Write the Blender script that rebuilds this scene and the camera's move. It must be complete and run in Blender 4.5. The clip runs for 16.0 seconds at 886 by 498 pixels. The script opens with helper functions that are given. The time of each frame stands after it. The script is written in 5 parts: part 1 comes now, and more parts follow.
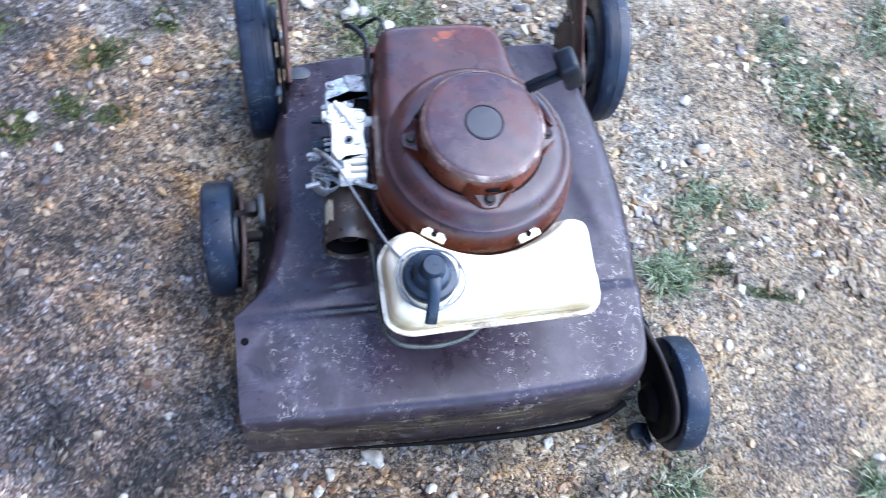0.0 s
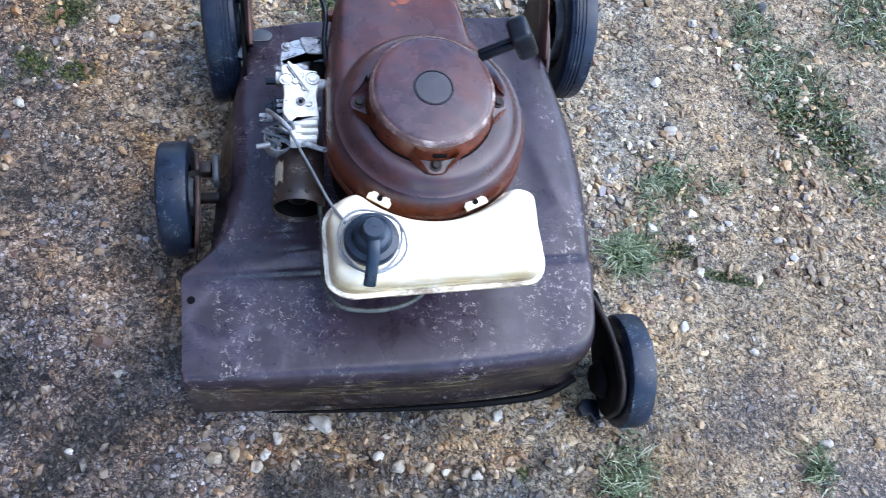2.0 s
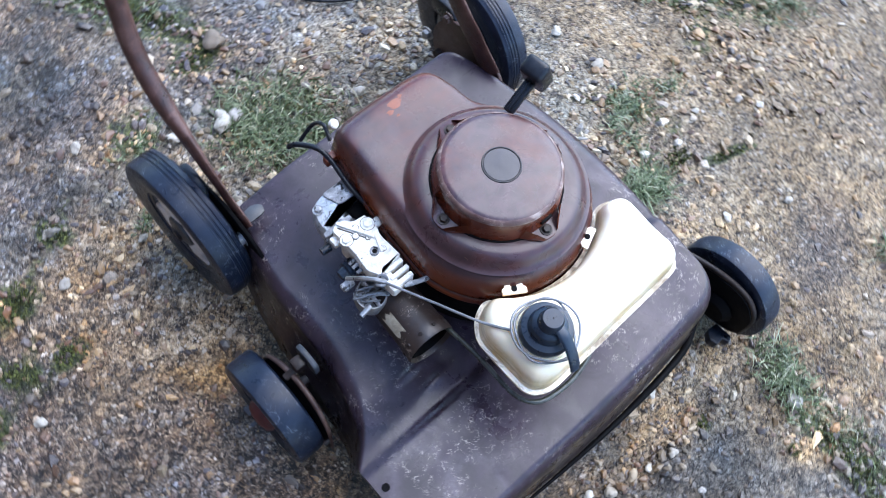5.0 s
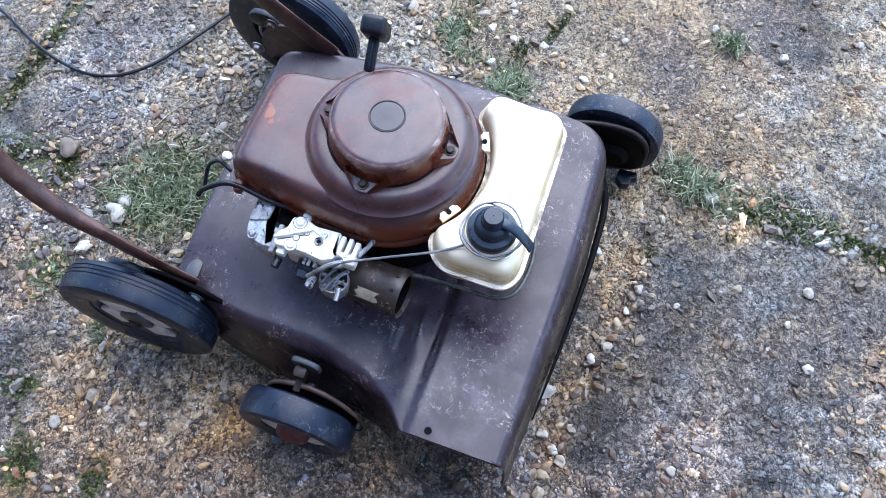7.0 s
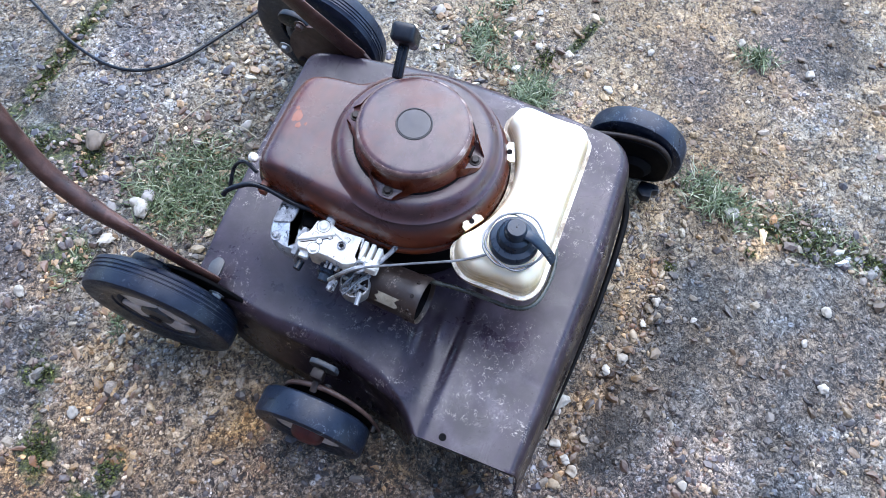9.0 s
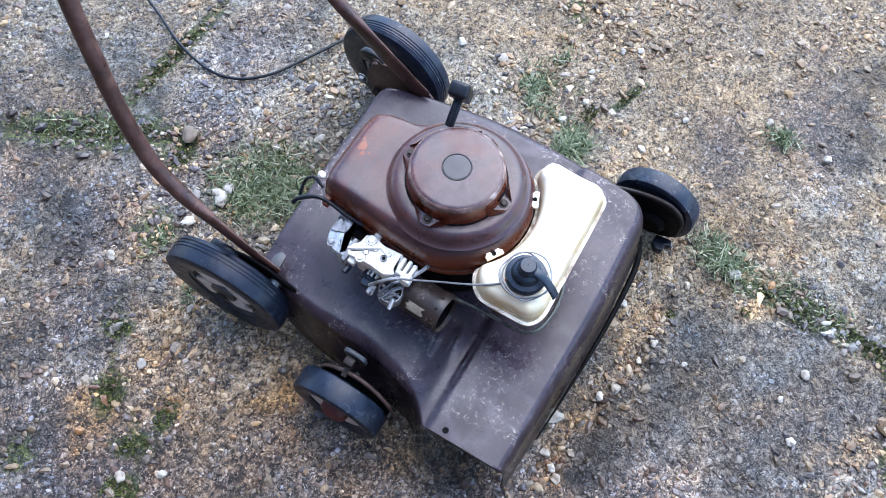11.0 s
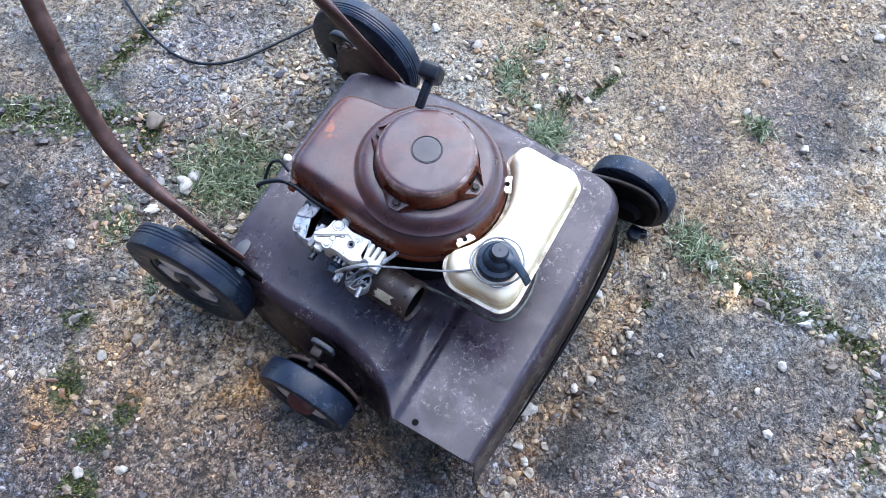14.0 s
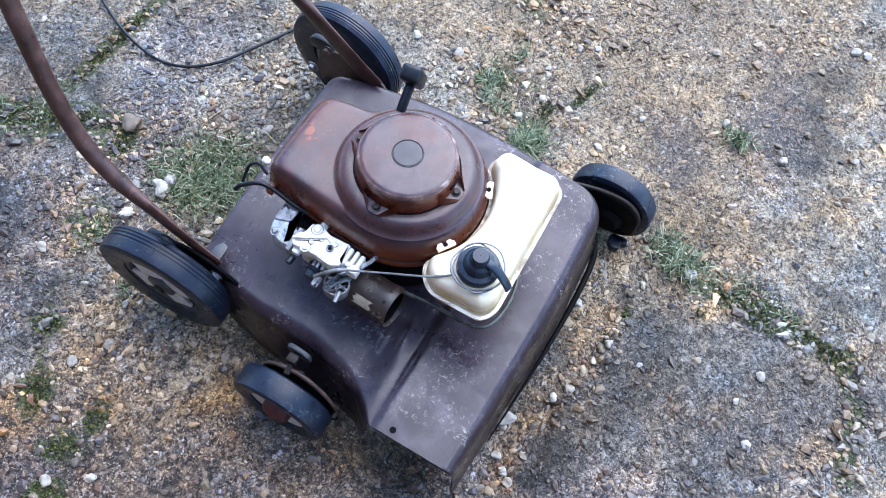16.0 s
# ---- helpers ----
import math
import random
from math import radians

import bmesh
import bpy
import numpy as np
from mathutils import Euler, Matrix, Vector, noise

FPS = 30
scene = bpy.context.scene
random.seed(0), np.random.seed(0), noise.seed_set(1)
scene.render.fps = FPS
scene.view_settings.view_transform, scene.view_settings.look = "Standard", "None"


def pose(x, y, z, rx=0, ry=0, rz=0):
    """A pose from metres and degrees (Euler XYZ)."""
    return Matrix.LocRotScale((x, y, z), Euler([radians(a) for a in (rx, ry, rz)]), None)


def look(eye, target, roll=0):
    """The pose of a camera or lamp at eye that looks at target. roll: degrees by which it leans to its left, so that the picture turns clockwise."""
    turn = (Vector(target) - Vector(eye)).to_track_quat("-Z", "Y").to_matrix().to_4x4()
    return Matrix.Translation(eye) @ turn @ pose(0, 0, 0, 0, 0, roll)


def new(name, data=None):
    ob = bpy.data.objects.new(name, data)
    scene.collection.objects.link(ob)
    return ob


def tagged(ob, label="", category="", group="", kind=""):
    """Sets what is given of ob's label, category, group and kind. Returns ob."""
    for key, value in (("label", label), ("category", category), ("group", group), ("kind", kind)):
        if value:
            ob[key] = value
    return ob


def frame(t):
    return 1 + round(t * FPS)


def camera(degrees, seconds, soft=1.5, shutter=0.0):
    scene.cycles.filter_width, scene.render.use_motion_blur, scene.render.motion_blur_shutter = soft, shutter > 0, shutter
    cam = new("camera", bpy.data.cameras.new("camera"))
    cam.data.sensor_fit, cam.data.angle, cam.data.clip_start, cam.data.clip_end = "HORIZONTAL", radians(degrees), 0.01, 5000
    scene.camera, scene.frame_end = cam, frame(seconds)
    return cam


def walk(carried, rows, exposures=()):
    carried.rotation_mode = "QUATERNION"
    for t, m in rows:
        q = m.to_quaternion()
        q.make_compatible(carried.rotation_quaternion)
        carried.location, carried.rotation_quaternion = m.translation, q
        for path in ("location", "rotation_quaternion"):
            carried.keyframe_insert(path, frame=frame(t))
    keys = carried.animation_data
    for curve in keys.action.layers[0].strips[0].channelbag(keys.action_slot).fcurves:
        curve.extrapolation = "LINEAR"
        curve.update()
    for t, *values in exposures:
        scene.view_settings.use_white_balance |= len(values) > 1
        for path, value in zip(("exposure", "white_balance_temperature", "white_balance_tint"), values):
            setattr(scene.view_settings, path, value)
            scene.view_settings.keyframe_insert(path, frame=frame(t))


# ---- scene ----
cam = camera(55.38, 16.0, 0.85, 0.5)
# seconds, eye x y z, yaw, pitch, roll
PATH = [
    (0, -0.1826, -0.4691, 1.2127, -21.36, -66.51, 19.21),
    (0.5, -0.1503, -0.4807, 1.2051, -26.94, -64.92, 19.76),
    (1, -0.1093, -0.4975, 1.2262, -26.65, -65.32, 20.19),
    (1.5, -0.1074, -0.5007, 1.2241, -23.90, -66.84, 21.56),
    (2, -0.1255, -0.4928, 1.2121, -22.84, -67.30, 22.84),
    (2.5, -0.2207, -0.4686, 1.1922, -29.53, -66.14, 27.00),
    (3, -0.3443, -0.4371, 1.1803, -37.03, -64.17, 24.79),
    (3.5, -0.4018, -0.4154, 1.1946, -42.12, -62.93, 21.75),
    (4, -0.3546, -0.3482, 1.1828, -41.76, -65.25, 18.95),
    (4.2, -0.3385, -0.3270, 1.1753, -42.35, -66.35, 18.87),
    (6.3, -0.4725, -0.2358, 1.2696, -65.55, -65.01, 1.49),
    (6.5, -0.4697, -0.2618, 1.2704, -65.55, -65.51, 0.37),
    (7, -0.4714, -0.2842, 1.2635, -65.79, -65.98, 0.38),
    (7.5, -0.4708, -0.2764, 1.2657, -64.70, -65.93, 0.01),
    (8, -0.4695, -0.2650, 1.2641, -64.45, -65.79, 0.53),
    (8.5, -0.4675, -0.2651, 1.2599, -64.80, -65.72, 0.93),
    (8.7, -0.4655, -0.2662, 1.2612, -64.76, -66.00, 0.97),
    (10.8, -0.5032, -0.3184, 1.4561, -56.25, -66.22, 1.46),
    (11, -0.5012, -0.3272, 1.4640, -55.00, -65.75, 0.60),
    (11.5, -0.5000, -0.3298, 1.4647, -53.36, -66.03, -0.40),
    (12, -0.5060, -0.3325, 1.4645, -53.14, -65.72, -0.39),
    (12.5, -0.5043, -0.3370, 1.4508, -53.87, -65.92, 0.29),
    (13, -0.5023, -0.3414, 1.4382, -55.44, -66.09, 1.48),
    (13.5, -0.4971, -0.3403, 1.4263, -56.73, -66.25, 2.48),
    (14, -0.4964, -0.3405, 1.4203, -58.45, -65.63, 3.83),
    (14.5, -0.4930, -0.3434, 1.4179, -59.31, -65.49, 4.56),
    (15, -0.4966, -0.3430, 1.4185, -59.37, -65.11, 4.66),
    (15.5, -0.5018, -0.3400, 1.4154, -60.40, -64.66, 5.91),
    (16, -0.5016, -0.3396, 1.4041, -61.93, -64.63, 7.61),
]
EXPOSURES = [(0, 2.76, 5750, 10), (0.8, 2.50, 5900, 10), (1.5, 2.34, 5900, 9), (3.5, 2.42, 6200, 9), (7, 2.46, 6020, 10), (11, 2.50, 6180, 10), (16, 2.50, 6020, 10)]
walk(cam, [(t, pose(x, y, z, 90 + pitch, 0, yaw) @ pose(0, 0, 0, 0, 0, roll)) for t, x, y, z, yaw, pitch, roll in PATH], EXPOSURES)

# ---- light ----
world = bpy.data.worlds.new("world")
scene.world = world
world.use_nodes = True
wn, wl = world.node_tree.nodes, world.node_tree.links
sky = wn.new("ShaderNodeTexSky")
sky.sky_type = "NISHITA"
sky.sun_disc = False
sky.sun_elevation = radians(53)
sky.sun_rotation = radians(86)
sky.air_density, sky.dust_density, sky.ozone_density = 1.0, 0.6, 2.5
wl.new(sky.outputs[0], wn["Background"].inputs[0])
wn["Background"].inputs[1].default_value = 0.125

sun = new("sun", bpy.data.lights.new("sun", "SUN"))
sun.data.energy = 0.95
sun.data.angle = radians(68)
sun.data.color = (1.0, 0.975, 0.955)
sun.matrix_world = look((1.3, 0.1, 1.75), (0, 0, 0))


# ---- materials ----
def material(name, rough=0.6, metal=0.0, base=(0.5, 0.5, 0.5)):
    m = bpy.data.materials.new(name)
    m.use_nodes = True
    b = m.node_tree.nodes["Principled BSDF"]
    b.inputs["Base Color"].default_value = (*base, 1)
    b.inputs["Roughness"].default_value = rough
    b.inputs["Metallic"].default_value = metal
    return m, m.node_tree.nodes, m.node_tree.links, b


def noise_node(n, l, vec, scale, detail=6.0, rough=0.6, distort=0.0):
    t = n.new("ShaderNodeTexNoise")
    t.inputs["Scale"].default_value = scale
    t.inputs["Detail"].default_value = detail
    t.inputs["Roughness"].default_value = rough
    t.inputs["Distortion"].default_value = distort
    l.new(vec, t.inputs["Vector"])
    return t.outputs["Fac"]


def ramp(n, l, fac, stops):
    r = n.new("ShaderNodeValToRGB")
    e = r.color_ramp.elements
    while len(e) < len(stops):
        e.new(0.5)
    for k, (p, c) in zip(e, stops):
        k.position = p
        k.color = (*c, 1) if len(c) == 3 else c
    l.new(fac, r.inputs[0])
    return r.outputs[0]


def grey(v):
    return (v, v, v)


def mix(n, l, fac, a, b, mode="MIX"):
    m = n.new("ShaderNodeMix")
    m.data_type, m.blend_type = "RGBA", mode
    for sock, val in ((m.inputs[0], fac), (m.inputs[6], a), (m.inputs[7], b)):
        if isinstance(val, bpy.types.NodeSocket):
            l.new(val, sock)
        elif isinstance(val, tuple):
            sock.default_value = (*val, 1)
        else:
            sock.default_value = val
    return m.outputs[2]


def maths(n, l, op, a, b=0.0, clamp=False):
    m = n.new("ShaderNodeMath")
    m.operation, m.use_clamp = op, clamp
    for sock, val in zip(m.inputs, (a, b)):
        if isinstance(val, bpy.types.NodeSocket):
            l.new(val, sock)
        else:
            sock.default_value = val
    return m.outputs[0]


def bump(n, l, b, height, strength=0.3, dist=0.002):
    k = n.new("ShaderNodeBump")
    k.inputs["Strength"].default_value = strength
    k.inputs["Distance"].default_value = dist
    l.new(height, k.inputs["Height"])
    l.new(k.outputs[0], b.inputs["Normal"])


def obj_coord(n):
    return n.new("ShaderNodeTexCoord").outputs["Object"]


def worn(name, dark, mid, light, rough=0.5, metal=0.0, scale=18.0, spots=None, spot_lo=0.62, spot_scale=260.0, spot_mask=9.0, relief=0.25, edge=None, gloss=0.5, spot_where=(0.50, 0.66), streaks=False, sky_sheen=None):
    """Old painted or rusted surface: three tones, fine grain, and clustered specks of another colour."""
    m, n, l, b = material(name, rough, metal)
    v = obj_coord(n)
    big = noise_node(n, l, v, scale, 8, 0.65, 0.4)
    fine = noise_node(n, l, v, scale * 14, 6, 0.7)
    col = ramp(n, l, big, ((0.3, dark), (0.52, mid), (0.74, light)))
    col = mix(n, l, ramp(n, l, fine, ((0.35, grey(0.0)), (0.75, grey(0.45)))), col, dark)
    if sky_sheen:
        # bluish sky sheen put into the colour of faces that look up
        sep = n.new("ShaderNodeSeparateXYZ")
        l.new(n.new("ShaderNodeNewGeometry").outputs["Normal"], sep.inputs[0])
        facing_up = maths(n, l, "MULTIPLY", ramp(n, l, sep.outputs[2], ((0.14, grey(0)), (0.56, grey(1)))), ramp(n, l, noise_node(n, l, v, scale * 0.7, 7, 0.65, 0.5), ((0.34, grey(0.45)), (0.56, grey(1)))))
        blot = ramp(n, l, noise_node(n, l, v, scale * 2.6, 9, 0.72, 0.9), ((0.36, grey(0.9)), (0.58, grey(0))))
        col = mix(n, l, facing_up, col, mix(n, l, blot, sky_sheen, tuple(0.42 * q for q in sky_sheen)))
    if edge:
        g = n.new("ShaderNodeNewGeometry").outputs["Pointiness"]
        worn_edge = maths(n, l, "MULTIPLY", ramp(n, l, g, ((0.53, grey(0)), (0.60, grey(1)))), ramp(n, l, fine, ((0.4, grey(0)), (0.55, grey(1)))))
        col = mix(n, l, worn_edge, col, edge)
    if spots and spot_lo < 0:
        # lichen and other pale marks in short curled threads, in clusters
        thread = maths(n, l, "ABSOLUTE", maths(n, l, "SUBTRACT", noise_node(n, l, v, spot_scale, 2, 0.5, 1.4), 0.5))
        thread = ramp(n, l, thread, ((0.012, grey(1)), (0.030, grey(0))))
        torn = ramp(n, l, noise_node(n, l, v, spot_scale * 0.8, 3, 0.6), ((0.50, grey(0)), (0.58, grey(1))))
        where = ramp(n, l, noise_node(n, l, v, spot_mask, 6, 0.68, 0.6), ((spot_where[0], grey(0)), (spot_where[1], grey(1))))
        col = mix(n, l, maths(n, l, "MULTIPLY", maths(n, l, "MULTIPLY", thread, torn), where), col, spots)
    elif spots:
        s = noise_node(n, l, v, spot_scale, 3, 0.6, 1.2)
        where = ramp(n, l, noise_node(n, l, v, spot_mask, 4, 0.6), ((spot_where[0], grey(0)), (spot_where[1], grey(1))))
        s = maths(n, l, "MULTIPLY", ramp(n, l, s, ((spot_lo, grey(0)), (spot_lo + 0.05, grey(1)))), where)
        col = mix(n, l, s, col, spots)
    if streaks:
        # lichen and rust run along the front fold of the skirt
        sep = n.new("ShaderNodeSeparateXYZ")
        l.new(v, sep.inputs[0])
        stretch = n.new("ShaderNodeMapping")
        stretch.inputs["Scale"].default_value = (16, 60, 190)
        l.new(v, stretch.inputs[0])
        line = noise_node(n, l, stretch.outputs[0], 1.0, 7, 0.7, 0.6)
        band = ramp(n, l, maths(n, l, "MULTIPLY", sep.outputs[2], 5.0), ((0.58, grey(0)), (0.68, grey(1)), (0.83, grey(1)), (0.90, grey(0))))
        front = ramp(n, l, maths(n, l, "MULTIPLY", sep.outputs[1], -3.0), ((0.74, grey(0)), (0.79, grey(1))))
        where = maths(n, l, "MULTIPLY", band, front)
        col = mix(n, l, maths(n, l, "MULTIPLY", where, ramp(n, l, line, ((0.52, grey(0)), (0.62, grey(0.8))))), col, (0.17, 0.13, 0.06))
        # pale rings and smears left on the chute roof
        for cx, cy, r in ((-0.253, -0.175, 0.034), (-0.200, -0.222, 0.030)):
            off = n.new("ShaderNodeVectorMath")
            off.operation = "DISTANCE"
            off.inputs[1].default_value = (cx, cy, 0.192)
            l.new(v, off.inputs[0])
            d = maths(n, l, "ADD", off.outputs["Value"], maths(n, l, "MULTIPLY", maths(n, l, "SUBTRACT", big, 0.5), 0.05))
            d = maths(n, l, "ABSOLUTE", maths(n, l, "SUBTRACT", d, r))
            smear = maths(n, l, "MULTIPLY", ramp(n, l, maths(n, l, "MULTIPLY", d, 20.0), ((0.02, grey(0.26)), (0.26, grey(0)))), ramp(n, l, fine, ((0.38, grey(0.3)), (0.6, grey(1)))))
            col = mix(n, l, smear, col, (0.135, 0.115, 0.135))
        col = mix(n, l, maths(n, l, "MULTIPLY", where, ramp(n, l, line, ((0.36, grey(0.8)), (0.46, grey(0))))), col, (0.012, 0.007, 0.006))
    b.inputs["Specular IOR Level"].default_value = gloss
    l.new(col, b.inputs["Base Color"])
    blotch = noise_node(n, l, v, scale * 1.7, 7, 0.7, 0.8)
    l.new(ramp(n, l, mix(n, l, 0.5, big, blotch), ((0.36, grey(max(0.05, rough - 0.14))), (0.64, grey(min(1, rough + 0.22))))), b.inputs["Roughness"])
    bump(n, l, b, mix(n, l, 0.35, big, fine), relief, 0.003)
    return m


# dark tones carry the shade of steep sides, last tone the top's sky sheen
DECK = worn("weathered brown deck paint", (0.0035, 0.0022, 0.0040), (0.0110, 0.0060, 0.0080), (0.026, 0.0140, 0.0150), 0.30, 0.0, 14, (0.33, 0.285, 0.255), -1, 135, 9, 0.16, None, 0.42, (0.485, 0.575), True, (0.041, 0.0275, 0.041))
# near-black colour carries the shade of recesses and undersides
DECK_UNDER = worn("grimy steel toned dark for shade", (0.0012, 0.0012, 0.0016), (0.0024, 0.0022, 0.0028), (0.006, 0.005, 0.005), 0.6, 0.0, 18, None, 0.6, 260, 9, 0.2, None, 0.08)
# shroud and cover: the last tone paints sky sheen on upward faces
SHROUD = worn("orange-brown shroud paint with sky sheen", (0.045, 0.0085, 0.0034), (0.135, 0.026, 0.0070), (0.25, 0.058, 0.014), 0.24, 0.0, 9, (0.36, 0.20, 0.15), 0.70, 200, 8, 0.08, None, 0.5, (0.5, 0.66), False, (0.051, 0.0265, 0.031))
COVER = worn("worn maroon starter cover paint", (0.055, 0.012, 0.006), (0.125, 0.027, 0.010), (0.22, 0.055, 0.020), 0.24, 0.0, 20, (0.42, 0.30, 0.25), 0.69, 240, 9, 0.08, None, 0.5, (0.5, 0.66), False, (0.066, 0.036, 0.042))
COVER_EDGE = worn("chipped pale cover edge", (0.055, 0.028, 0.028), (0.17, 0.105, 0.09), (0.66, 0.56, 0.50), 0.35, 0.0, 48, (0.55, 0.42, 0.38), 0.60, 520, 30, 0.12, None, 0.4, (0.36, 0.50))
ORANGE = worn("old orange paint", (0.12, 0.028, 0.010), (0.20, 0.048, 0.018), (0.28, 0.08, 0.035), 0.3, 0.0, 16)
RUST = worn("rusty brown steel", (0.024, 0.010, 0.0075), (0.072, 0.028, 0.021), (0.16, 0.082, 0.064), 0.40, 0.0, 38, (0.20, 0.13, 0.11), 0.64, 190, 20, 0.7, None, 0.6)
PLATE = worn("light rusty plate", (0.025, 0.013, 0.011), (0.075, 0.044, 0.036), (0.17, 0.12, 0.10), 0.45, 0.0, 30, None, 0.6, 260, 9, 0.2, None, 0.4)
RUST_DARK = worn("dark rusty steel", (0.006, 0.004, 0.0035), (0.017, 0.010, 0.008), (0.05, 0.032, 0.025), 0.5, 0.1, 30, None, 0.6, 260, 9, 0.2, None, 0.4)
MUFFLER = worn("rusted muffler can", (0.008, 0.004, 0.003), (0.019, 0.0095, 0.007), (0.045, 0.025, 0.018), 0.50, 0.0, 30, (0.50, 0.42, 0.36), -1, 170, 16, 0.2, None, 0.7)
BLACK = worn("old black plastic", (0.003, 0.004, 0.007), (0.006, 0.0085, 0.014), (0.015, 0.020, 0.031), 0.3, 0.0, 40, None, 0.6, 260, 9, 0.15, None, 0.32)
CAP = worn("faded blue-black cap plastic", (0.006, 0.011, 0.021), (0.011, 0.021, 0.037), (0.024, 0.040, 0.064), 0.3, 0.0, 50, None, 0.6, 260, 9, 0.15, None, 0.4)
# pale threads paint scuffs and the white highlight specks of the rubber
RUBBER = worn("weathered tyre rubber", (0.004, 0.0075, 0.017), (0.008, 0.014, 0.030), (0.019, 0.031, 0.057), 0.34, 0.0, 30, (0.13, 0.15, 0.18), -1, 120, 16, 0.3, None, 0.34, (0.46, 0.58))
WHEEL_GREY = worn("grimy dark wheel disc", (0.02, 0.021, 0.024), (0.045, 0.048, 0.054), (0.09, 0.095, 0.105), 0.4, 0.0, 30)
WHEEL_WHITE = worn("grimy white wheel plastic", (0.34, 0.35, 0.38), (0.70, 0.71, 0.74), (0.82, 0.83, 0.85), 0.45, 0.0, 30)
RED = worn("faded red hub paint", (0.04, 0.008, 0.009), (0.085, 0.014, 0.015), (0.16, 0.036, 0.034), 0.5, 0.0, 40)
ALU = worn("corroded cast aluminium", (0.05, 0.052, 0.058), (0.38, 0.39, 0.41), (0.85, 0.85, 0.84), 0.4, 0.05, 75, (0.010, 0.010, 0.012), 0.55, 150, 40, 0.9, None, 0.5, (0.40, 0.52))
ELBOW = worn("bluish smooth cast aluminium", (0.18, 0.20, 0.225), (0.46, 0.50, 0.54), (0.76, 0.78, 0.80), 0.3, 0.2, 45, (0.02, 0.02, 0.025), 0.57, 130, 30, 0.4)
CARB = worn("pale oxidised carburettor casting", (0.55, 0.53, 0.48), (0.86, 0.84, 0.78), (0.92, 0.90, 0.86), 0.5, 0.0, 95, (0.02, 0.018, 0.016), 0.64, 230, 60, 0.8, None, 0.5, (0.44, 0.54))
STEEL = worn("dull steel", (0.16, 0.16, 0.16), (0.34, 0.34, 0.34), (0.5, 0.5, 0.49), 0.4, 0.7, 60)
EMBLEM = worn("dull grey emblem disc", (0.026, 0.023, 0.026), (0.042, 0.038, 0.042), (0.066, 0.060, 0.066), 0.35, 0.1, 50)
LABEL = worn("peeling cream label", (0.16, 0.13, 0.09), (0.42, 0.38, 0.29), (0.62, 0.58, 0.48), 0.6, 0.0, 60, (0.12, 0.08, 0.06), 0.58, 200, 40)
WIRE = worn("grey wire", (0.10, 0.105, 0.115), (0.19, 0.20, 0.215), (0.32, 0.33, 0.35), 0.4, 0.3, 60)
HOSE = worn("murky clear hose", (0.03, 0.034, 0.03), (0.06, 0.065, 0.055), (0.12, 0.125, 0.11), 0.25, 0.0, 40)


def tank_plastic():
    """Yellowed translucent plastic with grime settled in the lower flange."""
    m, n, l, b = material("yellowed cream fuel tank plastic", 0.34)
    v = obj_coord(n)
    big = noise_node(n, l, v, 9, 5, 0.55)
    grime = noise_node(n, l, v, 38, 7, 0.7, 0.8)
    col = ramp(n, l, big, ((0.3, (0.88, 0.76, 0.54)), (0.6, (0.92, 0.85, 0.70))))
    col = mix(n, l, ramp(n, l, grime, ((0.62, grey(0.0)), (0.80, grey(0.55)))), col, (0.42, 0.30, 0.13))
    sep = n.new("ShaderNodeSeparateXYZ")
    l.new(v, sep.inputs[0])
    band = ramp(n, l, maths(n, l, "MULTIPLY", maths(n, l, "SUBTRACT", sep.outputs[2], 0.30), 14.0), ((0.30, grey(0.3)), (0.38, grey(1)), (0.47, grey(0.9)), (0.62, grey(0.35)), (0.80, grey(0))))
    streak = n.new("ShaderNodeMapping")
    streak.inputs["Scale"].default_value = (14, 14, 130)
    l.new(v, streak.inputs[0])
    lines = ramp(n, l, noise_node(n, l, streak.outputs[0], 1.0, 6, 0.7, 0.5), ((0.44, grey(0.0)), (0.56, grey(0.95))))
    # faces that turn off level take a patchy yellow-brown tone
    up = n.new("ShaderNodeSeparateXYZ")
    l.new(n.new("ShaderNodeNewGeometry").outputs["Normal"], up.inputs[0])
    side_tone = maths(n, l, "MULTIPLY", ramp(n, l, up.outputs[2], ((0.15, grey(0.9)), (0.70, grey(0)))), ramp(n, l, noise_node(n, l, v, 30, 7, 0.7, 0.5), ((0.38, grey(1)), (0.62, grey(0.25)))))
    col = mix(n, l, side_tone, col, (0.64, 0.46, 0.20))
    col = mix(n, l, maths(n, l, "MULTIPLY", band, lines), col, (0.13, 0.075, 0.028))
    l.new(col, b.inputs["Base Color"])
    b.inputs["Subsurface Weight"].default_value = 0.15
    b.inputs["Subsurface Radius"].default_value = (0.02, 0.012, 0.006)
    bump(n, l, b, grime, 0.08, 0.002)
    return m


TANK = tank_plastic()


